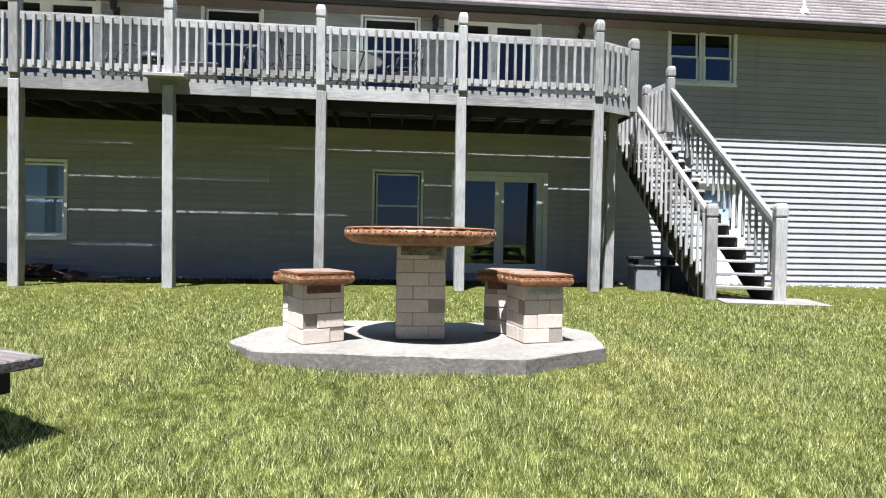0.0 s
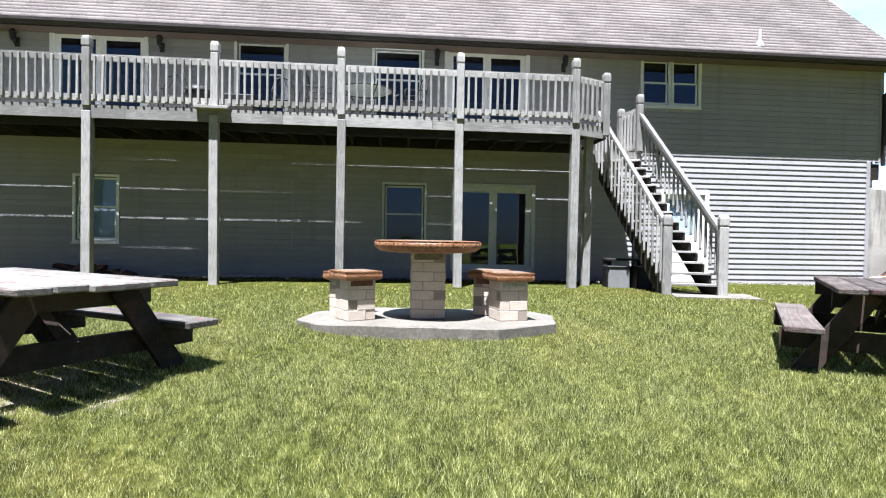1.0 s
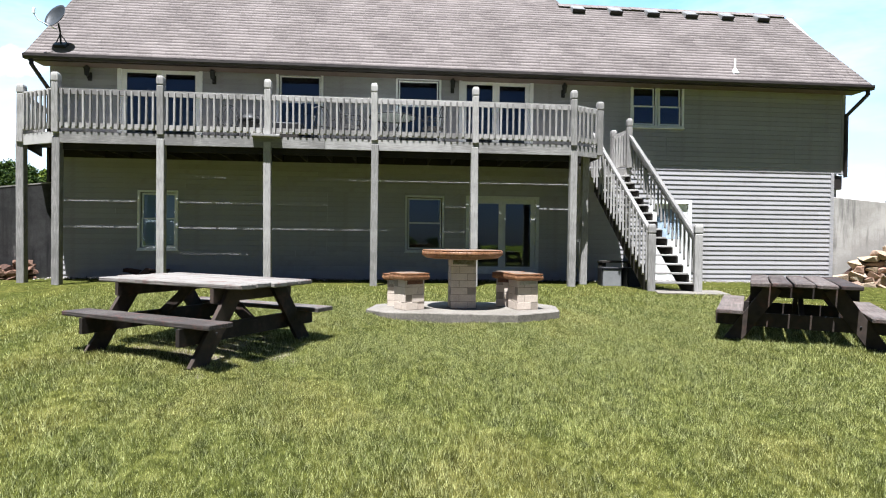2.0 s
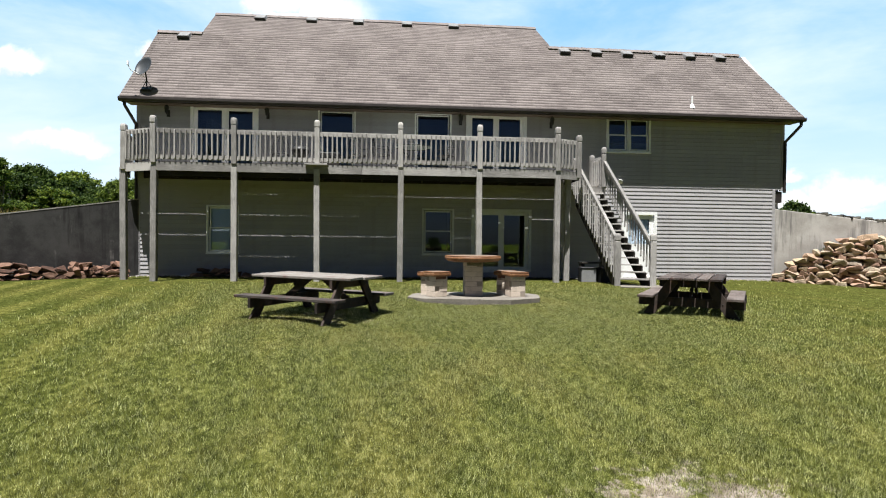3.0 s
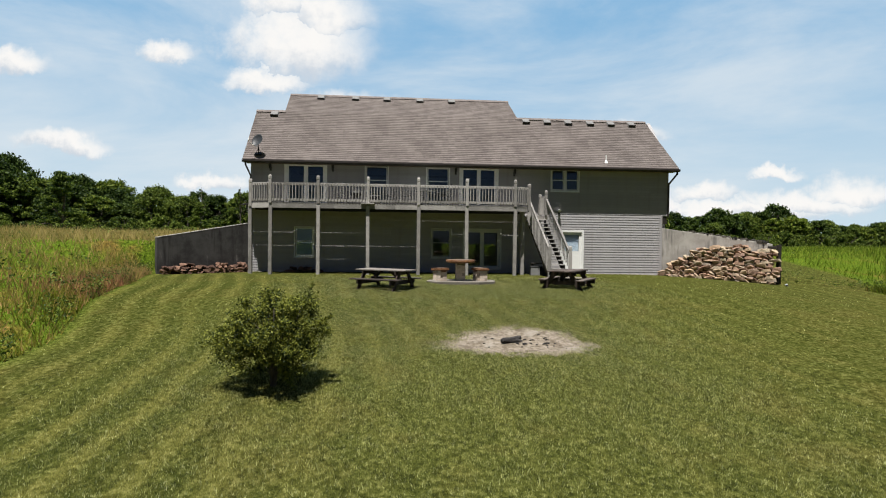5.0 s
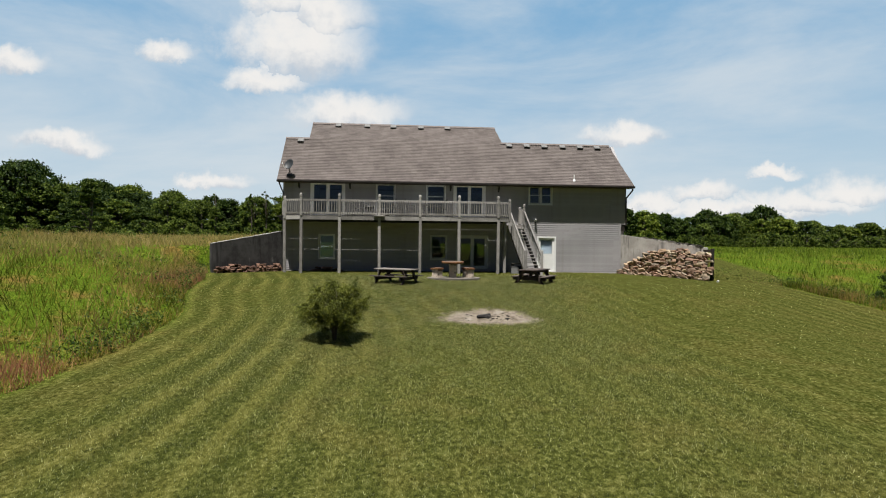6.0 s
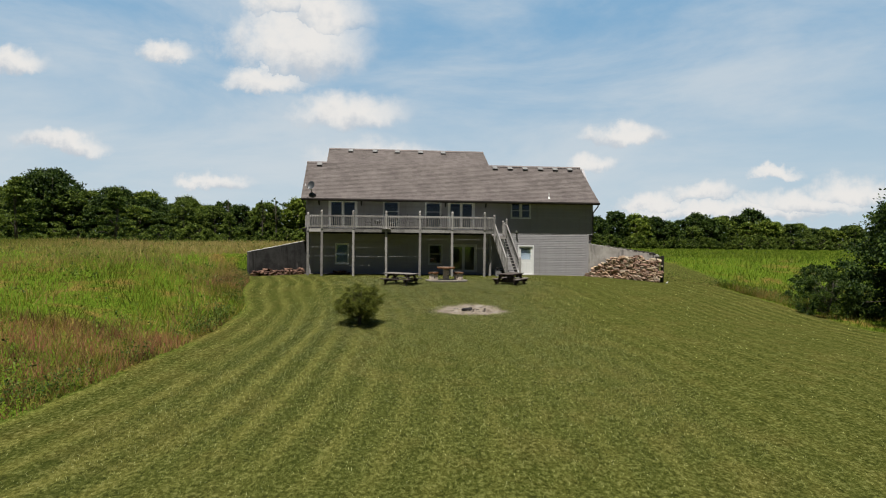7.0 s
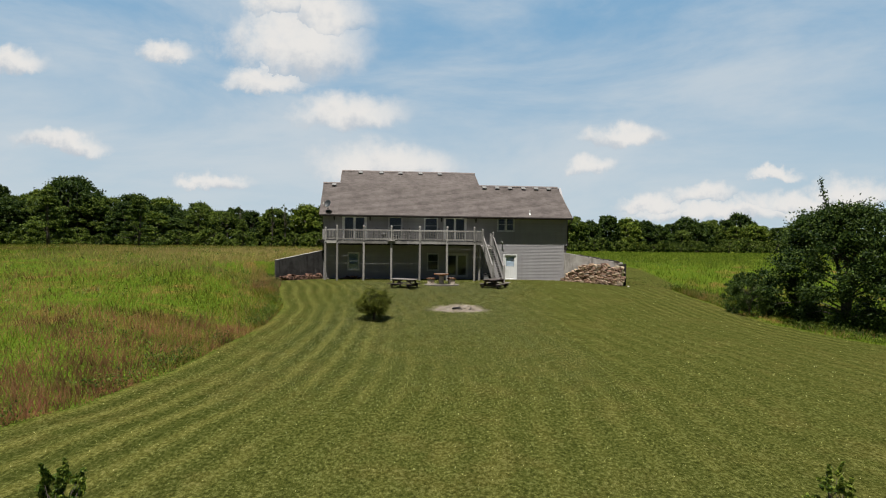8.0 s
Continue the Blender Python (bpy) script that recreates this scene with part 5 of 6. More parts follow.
# ---------------------------------------------------------------- retaining walls and stone piles
def poured_concrete(name, low, high, run, amount, lime):
    """Old poured concrete: blotches, fine pitting, dark runs of dirt down from the top and paler lime runs."""
    m = bpy.data.materials.new(name)
    m.use_nodes = True
    n = Nodes(m.node_tree)
    pos = n.coords((1, 1, 1), True)
    down = n.coords((1, 1, 0.07), True)
    blotch, pit = n.noise(pos, 1.1, 6.0, 0.65), n.noise(pos, 45.0, 4.0, 0.7)
    colour = n.mix(n.smooth(n.math("ADD", n.math("MULTIPLY", blotch, 0.75), n.math("MULTIPLY", pit, 0.25)), 0.36, 0.64), low, high)
    patchy = n.smooth(n.noise(pos, 0.7, 3.0, 0.6), 0.40, 0.58)
    runs = n.math("MULTIPLY", n.smooth(n.noise(down, 4.5, 5.0, 0.7), 0.48, 0.66), patchy)
    colour = n.mix(n.math("MULTIPLY", runs, amount), colour, run)
    pale = n.math("MULTIPLY", n.smooth(n.noise(down, 7.0, 4.0, 0.65), 0.56, 0.72), n.smooth(n.noise(pos, 1.6, 4.0, 0.6), 0.48, 0.62))
    colour = n.mix(n.math("MULTIPLY", pale, lime), colour, (0.45, 0.43, 0.40))
    p = n.add("ShaderNodeBsdfPrincipled")
    n.link(colour, p.inputs["Base Color"])
    p.inputs["Roughness"].default_value, p.inputs["Specular IOR Level"].default_value = 0.95, 0.2
    b = n.add("ShaderNodeBump")
    b.inputs["Strength"].default_value, b.inputs["Distance"].default_value = 0.4, 0.01
    n.link(n.math("ADD", pit, blotch), b.inputs["Height"])
    n.link(b.outputs[0], p.inputs["Normal"])
    n.link(p.outputs[0], n.add("ShaderNodeOutputMaterial").inputs[0])
    return m


STREAKED = poured_concrete("streaked_concrete_wall", (0.30, 0.28, 0.25), (0.45, 0.425, 0.39), (0.10, 0.095, 0.09), 0.75, 0.5)
# the left wall's shade is mixed into this base tone, under real streaks
SHADED_CONCRETE = poured_concrete("shade_dark_streaked_concrete", (0.035, 0.034, 0.034), (0.085, 0.082, 0.08), (0.022, 0.021, 0.021), 0.8, 0.45)
FIELDSTONE = fieldstone_material()


def retaining_wall(p, q, top_p, top_q, label, mat, coping=False, crust=()):
    """A poured concrete wing wall whose top falls away from the house, with an added pale strip as its sunlit edge
    where asked.
    """
    p, q = Vector((*p, 0)), Vector((*q, 0))
    d = (q - p).normalized()
    n = Vector((-d.y, d.x, 0)) * 0.12
    t = thing("retaining_wall", pose(0, 0, 0), label, "retaining wall")
    b = bmesh.new()
    lo = [b.verts.new(v + Vector((0, 0, -0.5))) for v in (p - n, q - n, q + n, p + n)]
    hi = [b.verts.new(v + Vector((0, 0, z))) for v, z in ((p - n, top_p), (q - n, top_q), (q + n, top_q), (p + n, top_p))]
    b.faces.new(lo[::-1])
    b.faces.new(hi)
    for i in range(4):
        b.faces.new((lo[i], lo[(i + 1) % 4], hi[(i + 1) % 4], hi[i]))
    bmesh.ops.bevel(b, geom=b.edges[:], offset=0.012, segments=1, affect="EDGES")
    part("wall_panel", b, mat, t)
    if coping:
        # pale strip added on top; its colour stands for sunlight on the edge
        stick("coping", p + Vector((0, 0, top_p + 0.012)), q + Vector((0, 0, top_q + 0.012)), 0.25, 0.03, STREAKED, t, label="pale strip for the sunlit top edge")
    if crust:
        r = random.Random(14)
        for k in range(46):
            f = 0.28 + 0.68 * (k + r.random()) / 46
            c = p.lerp(q, f) + n * r.uniform(-0.7, 0.6)
            m = pose(c.x, c.y, top_p + (top_q - top_p) * f + r.uniform(-0.02, 0.035), r.uniform(-15, 15), r.uniform(-12, 12), r.uniform(0, 360)) @ Matrix.Diagonal((r.uniform(0.16, 0.45), r.uniform(0.16, 0.3), r.uniform(0.10, 0.24), 1))
            share("crust_lump", crust[k % len(crust)], t, m)
    return t


def stone_mesh(seed, mat):
    r = random.Random(seed)
    b = bmesh.new()
    for _ in range(15):
        v = Vector((r.gauss(0, 1), r.gauss(0, 1), r.gauss(0, 1))).normalized()
        v = Vector([math.copysign(abs(c) ** 0.42, c) for c in v]).normalized() * 0.98
        b.verts.new(Vector((v.x * r.uniform(0.85, 1.1), v.y * r.uniform(0.85, 1.1), v.z * r.uniform(0.85, 1.1))) * 0.5)
    hull = bmesh.ops.convex_hull(b, input=b.verts[:])
    bmesh.ops.delete(b, geom=[g for g in hull["geom_unused"] if isinstance(g, bmesh.types.BMVert)] , context="VERTS")
    return finish("stone", b, mat)


STONES, DARK_STONES = [stone_mesh(i, FIELDSTONE) for i in range(12)], [stone_mesh(i + 30, STONE) for i in range(12)]


def stone_row(parent, p, q, heights, course, depth, size, seed, kinds):
    """Stones stacked in rough courses in front of the line p to q, up to the given heights along it."""
    r = random.Random(seed)
    p, q = Vector((*p, 0)), Vector((*q, 0))
    d, length = (q - p).normalized(), (q - p).length
    n = Vector((d.y, -d.x, 0))
    yaw = math.degrees(math.atan2(d.y, d.x))
    k = 0
    while k * course < max(heights):
        u = r.uniform(-0.1, 0.1)
        while u < length:
            wide = r.uniform(*size)
            f = min(max((u + wide / 2) / length, 0), 1)
            limit = float(np.interp(f, np.linspace(0, 1, len(heights)), heights))
            z = k * course
            if z < limit - 0.02:
                c = p + d * (u + wide / 2) + n * (depth * (1 - 0.55 * z / max(1.2, max(heights))) + r.uniform(-0.03, 0.03))
                base = land_at(c.x, c.y) - 0.03
                m = pose(c.x, c.y, base + z + course / 2, r.uniform(-7, 7), r.uniform(-10, 10), yaw + r.uniform(-9, 9)) @ Matrix.Diagonal((wide * 1.5, r.uniform(0.5, 0.62), course * r.uniform(1.6, 2.3), 1))
                share("stone", kinds[r.randrange(12)], parent, m)
            u += wide * r.uniform(0.9, 1.02)
        k += 1


def stone_core(parent, p, q, heights, depth):
    """The packed small rubble behind the face stones, up to just below their tops."""
    p, q = Vector((*p, 0)), Vector((*q, 0))
    n = Vector(((q - p).normalized().y, -(q - p).normalized().x, 0))
    b = bmesh.new()
    rings = []
    count = 40
    for i in range(count + 1):
        f = i / count
        c = p.lerp(q, f) + n * (depth - 0.12)
        foot = land_at(c.x, c.y) - 0.1
        top = foot + max(0.05, float(np.interp(f, np.linspace(0, 1, len(heights)), heights)) - 0.02)
        rings.append([b.verts.new(v) for v in (c - n * 0.05 + Vector((0, 0, foot)), c + n * 0.36 + Vector((0, 0, foot)), c + n * 0.17 + Vector((0, 0, top)), c - n * 0.05 + Vector((0, 0, top)))])
    for r0, r1 in zip(rings, rings[1:]):
        for k in range(4):
            b.faces.new((r0[k], r1[k], r1[(k + 1) % 4], r0[(k + 1) % 4]))
    b.faces.new(rings[0][::-1])
    b.faces.new(rings[-1])
    part("rubble_fill", b, STONE, parent)


CRUST = [stone_mesh(i + 60, material("black_mossy_crust", (0.018, 0.017, 0.014), (0.085, 0.078, 0.062), 0.95, 30, 6, (1, 1, 1), 0.8, 0.02, None, 0, 0.4)) for i in range(5)]
retaining_wall((-12.34, 8.52), (-8.96, 11.14), 1.63, 2.40, "streaked concrete wing wall darkened for shade, with a pale lit top", SHADED_CONCRETE, coping=True)
retaining_wall((11.42, 11.16), (15.62, 8.52), 2.42, 1.66, "pale streaked concrete wing wall with a mossy crusted top", STREAKED, crust=CRUST)
pile = thing("stone_wall", pose(0, 0, 0), "loose stacked wall of tan and red fieldstones", "stone wall")
stone_row(pile, (11.2, 10.75), (15.45, 8.3), [0.15, 0.75, 1.0, 1.4, 1.5, 1.62, 1.72, 1.45, 1.62], 0.135, 0.3, (0.18, 0.52), 3, STONES)
stone_core(pile, (11.2, 10.75), (15.45, 8.3), [0.15, 0.75, 1.0, 1.4, 1.5, 1.62, 1.72, 1.45, 1.62], 0.16)
heap = thing("stone_border", pose(0, 0, 0), "low row of reddish fieldstones along the wing wall", "stones")
stone_row(heap, (-12.15, 8.45), (-9.3, 10.65), [0.40, 0.30, 0.46, 0.26, 0.40, 0.32, 0.46], 0.115, 0.28, (0.12, 0.42), 5, DARK_STONES)
rubble = thing("rubble_heap", pose(0, 0, 0), "small heap of dark rubble and boards below the deck", "rubble")
stone_row(rubble, (-7.3, 10.75), (-5.75, 10.75), [0.08, 0.26, 0.2, 0.1], 0.13, 0.1, (0.2, 0.45), 8, DARK_STONES)
for a, b in (((-6.7, 10.5, 0.12), (-6.0, 10.3, 0.16)), ((-6.9, 10.45, 0.2), (-6.2, 10.55, 0.1))):
    stick("scrap_board", a, b, 0.12, 0.03, WOOD_DARK, rubble)
end_post = thing("end_post", pose(15.66, 8.12, -0.2), "dark timber post at the end of the stone wall", "post")
slab("post_shaft", (-0.08, 0.08, -0.08, 0.08, 0, 1.82), WOOD_DARK, end_post, "", 0.012)
slab("post_tie", (-0.5, 0.06, 0.02, 0.1, 1.62, 1.76), WOOD_DARK, end_post, "", 0.01)
drain = thing("drain_pipe", pose(15.8, 7.75, land_at(15.8, 7.75) + 0.03, 90, 0, -35), "short white plastic drain pipe on the grass", "pipe")
bm = bmesh.new()
lathe(bm, [(0.05, -0.25), (0.05, 0.25), (0.043, 0.25), (0.043, -0.24)], 14)
part("pipe_length", bm, WHITE, drain)

# dark gravel strip along the foundation
rng = random.Random(31)
gv, gf = [], []
for _ in range(2600):
    x, y = rng.uniform(X0, XLOW), YF - 0.05 - abs(rng.gauss(0, 0.28))
    if y < 10.2:
        continue
    r, z = rng.uniform(0.012, 0.032), land_at(x, y)
    k = len(gv)
    a = rng.uniform(0, math.tau)
    gv += [(x + r * math.cos(a + i * 2.094), y + r * math.sin(a + i * 2.094), z - 0.004) for i in range(3)] + [(x + rng.uniform(-r, r) * 0.3, y, z + r * rng.uniform(0.7, 1.2))]
    gf += [(k, k + 1, k + 3), (k + 1, k + 2, k + 3), (k + 2, k, k + 3)]
tagged(new("gravel", sheet("gravel", gv, gf, material("dark_gravel", (0.06, 0.055, 0.05), (0.22, 0.2, 0.18), 0.95, 30, 3, (1, 1, 1), 0.2, 0.003, None, 0, 0, 0, 1.4))), "dark gravel strip along the foundation", "gravel", kind="stuff")

# ---------------------------------------------------------------- fire pit
log = thing("charred_log", pose(0.50, -3.90, land_at(0.5, -3.9) + 0.03, 0, 0, 14) @ Matrix.Diagonal((0.78, 0.78, 0.78, 1)), "charred black log lying on the bare patch", "log")
bm = bmesh.new()
tube(bm, [(-0.30, 0.0, 0.02), (-0.24, 0.0, 0.03), (-0.05, 0.01, 0.035), (0.1, 0.02, 0.05), (0.24, 0.03, 0.085), (0.31, 0.03, 0.10)], [0.055, 0.085, 0.08, 0.075, 0.07, 0.045], 10)
tube(bm, [(0.08, 0.02, 0.05), (0.2, -0.06, 0.03), (0.3, -0.12, 0.01)], [0.06, 0.045, 0.025], 8)
for v in bm.verts:
    v.co += Vector((noise.noise(v.co * 14), noise.noise(v.co * 14 + Vector((5, 0, 0))), noise.noise(v.co * 14 + Vector((0, 7, 0))))) * 0.022
part("log_body", bm, CHAR, log)
r = random.Random(9)
for i in range(30):
    x, y = 0.75 + r.gauss(0, 0.55), -3.95 + r.gauss(0, 0.33)
    big = i == 0
    if big:
        x, y = 1.28, -3.98
    b = bmesh.new()
    le = 0.11 if big else r.uniform(0.02, 0.06)
    tube(b, [(-le, 0, 0), (-le * 0.3, 0, 0.008), (le * 0.5, 0.004, 0.006), (le, 0.006, 0)], [0.012, 0.026 if big else 0.012, 0.024 if big else 0.012, 0.008], 6)
    ob = tagged(new("charcoal_piece", finish("charcoal_piece", b, CHAR)), "small charred stick on the bare patch", "charcoal", "charcoal on the fire pit")
    ob.matrix_basis = pose(x, y, land_at(x, y) + 0.008, 0, 0, r.uniform(0, 180))


# ---------------------------------------------------------------- furniture on the deck
def iron_chair(x, y, yaw):
    """A wrought-iron garden chair with scrolled arms and a looped back."""
    c = thing("iron_chair", pose(x, y, DTOP + 0.002, 0, 0, yaw), "black wrought-iron garden chair with a looped back", "chair", "iron chairs on the deck")
    for sx in (-1, 1):
        for sy in (-1, 1):
            b = bmesh.new()
            tube(b, [(0.22 * sx, 0.20 * sy, 0.44), (0.235 * sx, 0.22 * sy, 0.2), (0.25 * sx, 0.25 * sy, 0.0)], 0.012, 6)
            part("leg", b, BLACK, c)
        b = bmesh.new()
        tube(b, [(0.23 * sx, -0.24, 0.62), (0.25 * sx, -0.2, 0.67), (0.25 * sx, 0.0, 0.66), (0.23 * sx, 0.24, 0.7)], 0.012, 6)
        tube(b, [(0.24 * sx, -0.2, 0.44), (0.25 * sx, -0.24, 0.55), (0.25 * sx, -0.2, 0.66)], 0.010, 6)
        part("arm", b, BLACK, c)
    b = bmesh.new()
    tube(b, [(0.24 * math.cos(a), 0.02 + 0.24 * math.sin(a), 0.45) for a in [i * math.tau / 20 for i in range(21)]], 0.012, 6)
    for i in range(7):
        u = (i - 3) * 0.065
        v = math.sqrt(max(0.0, 0.23 ** 2 - u * u))
        tube(b, [(u, 0.02 - v, 0.45), (u, 0.02 + v, 0.45)], 0.007, 5)
    part("seat", b, BLACK, c)
    b = bmesh.new()
    tube(b, [(-0.22, 0.22, 0.44), (-0.23, 0.26, 0.75), (-0.16, 0.30, 0.98), (0, 0.31, 1.04), (0.16, 0.30, 0.98), (0.23, 0.26, 0.75), (0.22, 0.22, 0.44)], 0.013, 6)
    for u in (-0.11, 0, 0.11):
        tube(b, [(u * 0.6, 0.23, 0.5), (u * 1.5, 0.27, 0.72), (u * 0.4, 0.30, 0.95), (u * 0.2, 0.305, 1.02)], 0.008, 5)
    part("backrest", b, BLACK, c)
    return c


iron_chair(-1.62, 9.85, 80)
iron_chair(0.22, 9.8, -70)
iron_chair(-2.35, 10.1, 20)
iron_chair(-4.6, 10.2, 10)
gt = thing("garden_table", pose(-0.70, 9.9, DTOP + 0.002), "round iron garden table with a pale frosted top", "table")
bm = bmesh.new()
tube(bm, [(0.55 * math.cos(a), 0.55 * math.sin(a), 0.70) for a in [i * math.tau / 28 for i in range(29)]], 0.014, 6)
part("table_ring", bm, BLACK, gt)
bm = bmesh.new()
lathe(bm, [(0.545, 0.706), (0.545, 0.714), (0.01, 0.714)], 28)
part("glass_top", bm, material("frosted_glass_top", (0.40, 0.46, 0.43), (0.52, 0.58, 0.55), 0.25, 20, 4, (1, 1, 1), 0.05, 0.001), gt, "pale frosted glass top")
for k in range(4):
    bm = bmesh.new()
    a = k * math.pi / 2 + 0.5
    tube(bm, [(0.5 * math.cos(a), 0.5 * math.sin(a), 0.70), (0.2 * math.cos(a), 0.2 * math.sin(a), 0.4), (0.42 * math.cos(a), 0.42 * math.sin(a), 0.0)], 0.013, 6)
    part("leg", bm, BLACK, gt)
grill = thing("charcoal_grill", pose(-3.95, 9.75, DTOP + 0.002, 0, 0, 15), "small black kettle grill with a domed lid", "grill")
bm = bmesh.new()
lathe(bm, [(0.05, 0.30), (0.18, 0.34), (0.24, 0.44), (0.245, 0.47)], 20)
part("bowl", bm, BLACK, grill, "", True)
bm = bmesh.new()
lathe(bm, [(0.25, 0.475), (0.235, 0.54), (0.17, 0.61), (0.05, 0.64), (0.02, 0.67)], 20)
part("lid", bm, BLACK, grill, "black domed lid", True)
for k in range(3):
    bm = bmesh.new()
    a = k * math.tau / 3
    tube(bm, [(0.16 * math.cos(a), 0.16 * math.sin(a), 0.36), (0.26 * math.cos(a), 0.26 * math.sin(a), 0.0)], 0.012, 6)
    part("leg", bm, BLACK, grill)
chest = thing("low_chest", pose(-3.1, 9.6, DTOP + 0.002), "low dark wooden chest on the deck", "chest")
slab("chest_body", (-0.28, 0.28, -0.18, 0.18, 0.0, 0.22), WOOD_DARK, chest, "", 0.01)
slab("chest_lid", (-0.3, 0.3, -0.2, 0.2, 0.26, 0.42), BLACK_PLASTIC, chest, "black lid", 0.02)
slab("chest_rim", (-0.27, 0.27, -0.17, 0.17, 0.22, 0.26), BLACK_PLASTIC, chest)


# ---------------------------------------------------------------- trees and shrubs
def leaf_cards(gen, centres, radii, counts, size, flat=0.6):
    """Small leaf-shaped quads scattered in clumps; each is a bent diamond with its own lean."""
    pts = []
    for c, r, n in zip(centres, radii, counts):
        v = gen.normal(size=(n, 3))
        v /= np.linalg.norm(v, axis=1, keepdims=True)
        pts.append(np.asarray(c) + v * (np.asarray(r) * np.minimum(np.abs(gen.normal(0.62, 0.36, (n, 1))), 1.7)))
    pts = np.concatenate(pts)
    n = len(pts)
    up = gen.normal(size=(n, 3)) * (1, 1, 0.7) + (0, 0, flat)
    up /= np.linalg.norm(up, axis=1, keepdims=True)
    side = np.cross(up, gen.normal(size=(n, 3)))
    side /= np.linalg.norm(side, axis=1, keepdims=True)
    fore = np.cross(up, side)
    s = size * gen.uniform(0.6, 1.35, (n, 1))
    quad = np.stack([pts - fore * s, pts + side * s * 0.5 + up * s * 0.12, pts + fore * s, pts - side * s * 0.5 + up * s * 0.12], axis=1)
    return quad.reshape(-1, 3), np.arange(n * 4).reshape(-1, 4)


def crown_clumps(gen, height, low, spread, n, shape):
    """Clump centres in a crown between low and height; shape 'round', 'tall', 'cone' or 'dome'."""
    out, rad = [], []
    if shape == "dome":
        v = gen.normal(size=(n, 3))
        v = v / np.linalg.norm(v, axis=1, keepdims=True) * gen.uniform(0.05, 1, (n, 1)) ** 0.42
        v = v * (spread, spread, (height - low) / 2) + (0, 0, (height + low) / 2)
        return [tuple(p) for p in v], [gen.uniform(0.10, 0.27) * spread * np.array((1, 1, 0.8)) for _ in v]
    for _ in range(n):
        f = gen.uniform(0, 1) ** 0.85
        z = low + (height - low) * f
        if shape == "cone":
            w = spread * (1 - f) * 0.95 + 0.15
        elif shape == "tall":
            w = spread * math.sqrt(max(0.05, 1 - (2 * f - 0.75) ** 2 * 0.55))
        else:
            w = spread * math.sqrt(max(0.06, 1 - (2 * f - 0.7) ** 2 * 0.56))
        a, q = gen.uniform(0, math.tau), w * gen.uniform(0.15, 1.0) ** 0.5
        out.append((q * math.cos(a), q * math.sin(a), z))
        rad.append(gen.uniform(0.07, 0.21) * spread * np.array((1, 1, 0.72) if shape != "cone" else (0.95, 0.95, 0.28)))
    return out, rad


def tree_kind(seed, height, low, spread, clumps, leaves, size, shape, leaf, trunk_r, stems=1, shoots=0):
    """The trunk and crown meshes of one kind of tree."""
    gen = np.random.default_rng(seed)
    cs, rs = crown_clumps(gen, height * 0.93, low, spread, clumps, shape)
    b = bmesh.new()
    for k in range(stems):
        a = gen.uniform(0, math.tau)
        lean = 0.0 if stems == 1 else spread * 0.35
        tip = (lean * math.cos(a) + gen.normal() * 0.2, lean * math.sin(a) + gen.normal() * 0.2, height * 0.82)
        tube(b, [(0, 0, -0.2), (tip[0] * 0.15, tip[1] * 0.15, height * 0.2), (tip[0] * 0.55, tip[1] * 0.55, height * 0.5), tip], [trunk_r * 1.25, trunk_r, trunk_r * 0.6, trunk_r * 0.12], 7)
        for i in gen.choice(len(cs), min(9, len(cs)), replace=False):
            c = cs[i]
            z = max(low * 0.6, c[2] * 0.62)
            tube(b, [(tip[0] * z / height, tip[1] * z / height, z), (c[0] * 0.55, c[1] * 0.55, (z + c[2]) / 2 + 0.05 * height), c], [trunk_r * 0.42, trunk_r * 0.25, trunk_r * 0.08], 5)
    trunk = finish("trunk", b, BARK, True)
    each = [max(8, leaves // clumps)] * clumps
    for _ in range(shoots):
        c = np.array(cs[gen.integers(clumps)])
        out = c - np.array((0, 0, height * 0.45))
        out = out / np.linalg.norm(out) + gen.normal(0, 0.25, 3) + np.array((0, 0, 0.35))
        for k in range(9):
            cs.append(tuple(c + out * spread * (0.08 + 0.026 * k)))
            rs.append(np.full(3, spread * 0.045))
            each.append(26 - 2 * k)
    v, f = leaf_cards(gen, cs, rs, each, size)
    return trunk, sheet("crown", v, f, leaf)


def plant(kind, x, y, scale, yaw, label, category="tree", group="", squash=1.0, name="tree"):
    t = thing(name, pose(x, y, land_at(x, y) - 0.02, 0, 0, yaw), label, category, group)
    for word, mesh in zip(("trunk", "crown"), kind):
        share(word, mesh, t, Matrix.Diagonal((scale, scale, scale * squash, 1)))
    return t


BUSH = tree_kind(3, 1.74, 0.20, 0.92, 130, 64000, 0.0205, "dome", LEAF_BUSH, 0.028, 5, 40)
plant(BUSH, -4.10, -6.55, 1.0, 20, "round leafy green shrub on the open lawn", "shrub", squash=0.97, name="shrub")
SAPLING = tree_kind(5, 1.15, 0.02, 0.42, 30, 4200, 0.030, "tall", LEAF_LIGHT, 0.016, 3, 22)
plant(SAPLING, -8.32, -25.8, 1.3, 0, "small dark green sapling in the lawn", "sapling", "saplings in the lawn", name="sapling")
plant(SAPLING, 4.9, -25.9, 1.02, 140, "small dark green sapling in the lawn", "sapling", "saplings in the lawn", name="sapling")

BIG = tree_kind(7, 7.4, 0.1, 4.5, 260, 90000, 0.082, "round", LEAF_DARK, 0.15, 4, 3)
plant(BIG, 24.9, -3.4, 1.02, 40, "large spreading leafy tree at the edge of the meadow", "tree")
SIDE_SHRUB = tree_kind(8, 2.6, 0.1, 1.6, 80, 20000, 0.045, "round", LEAF_DARK, 0.03, 5)
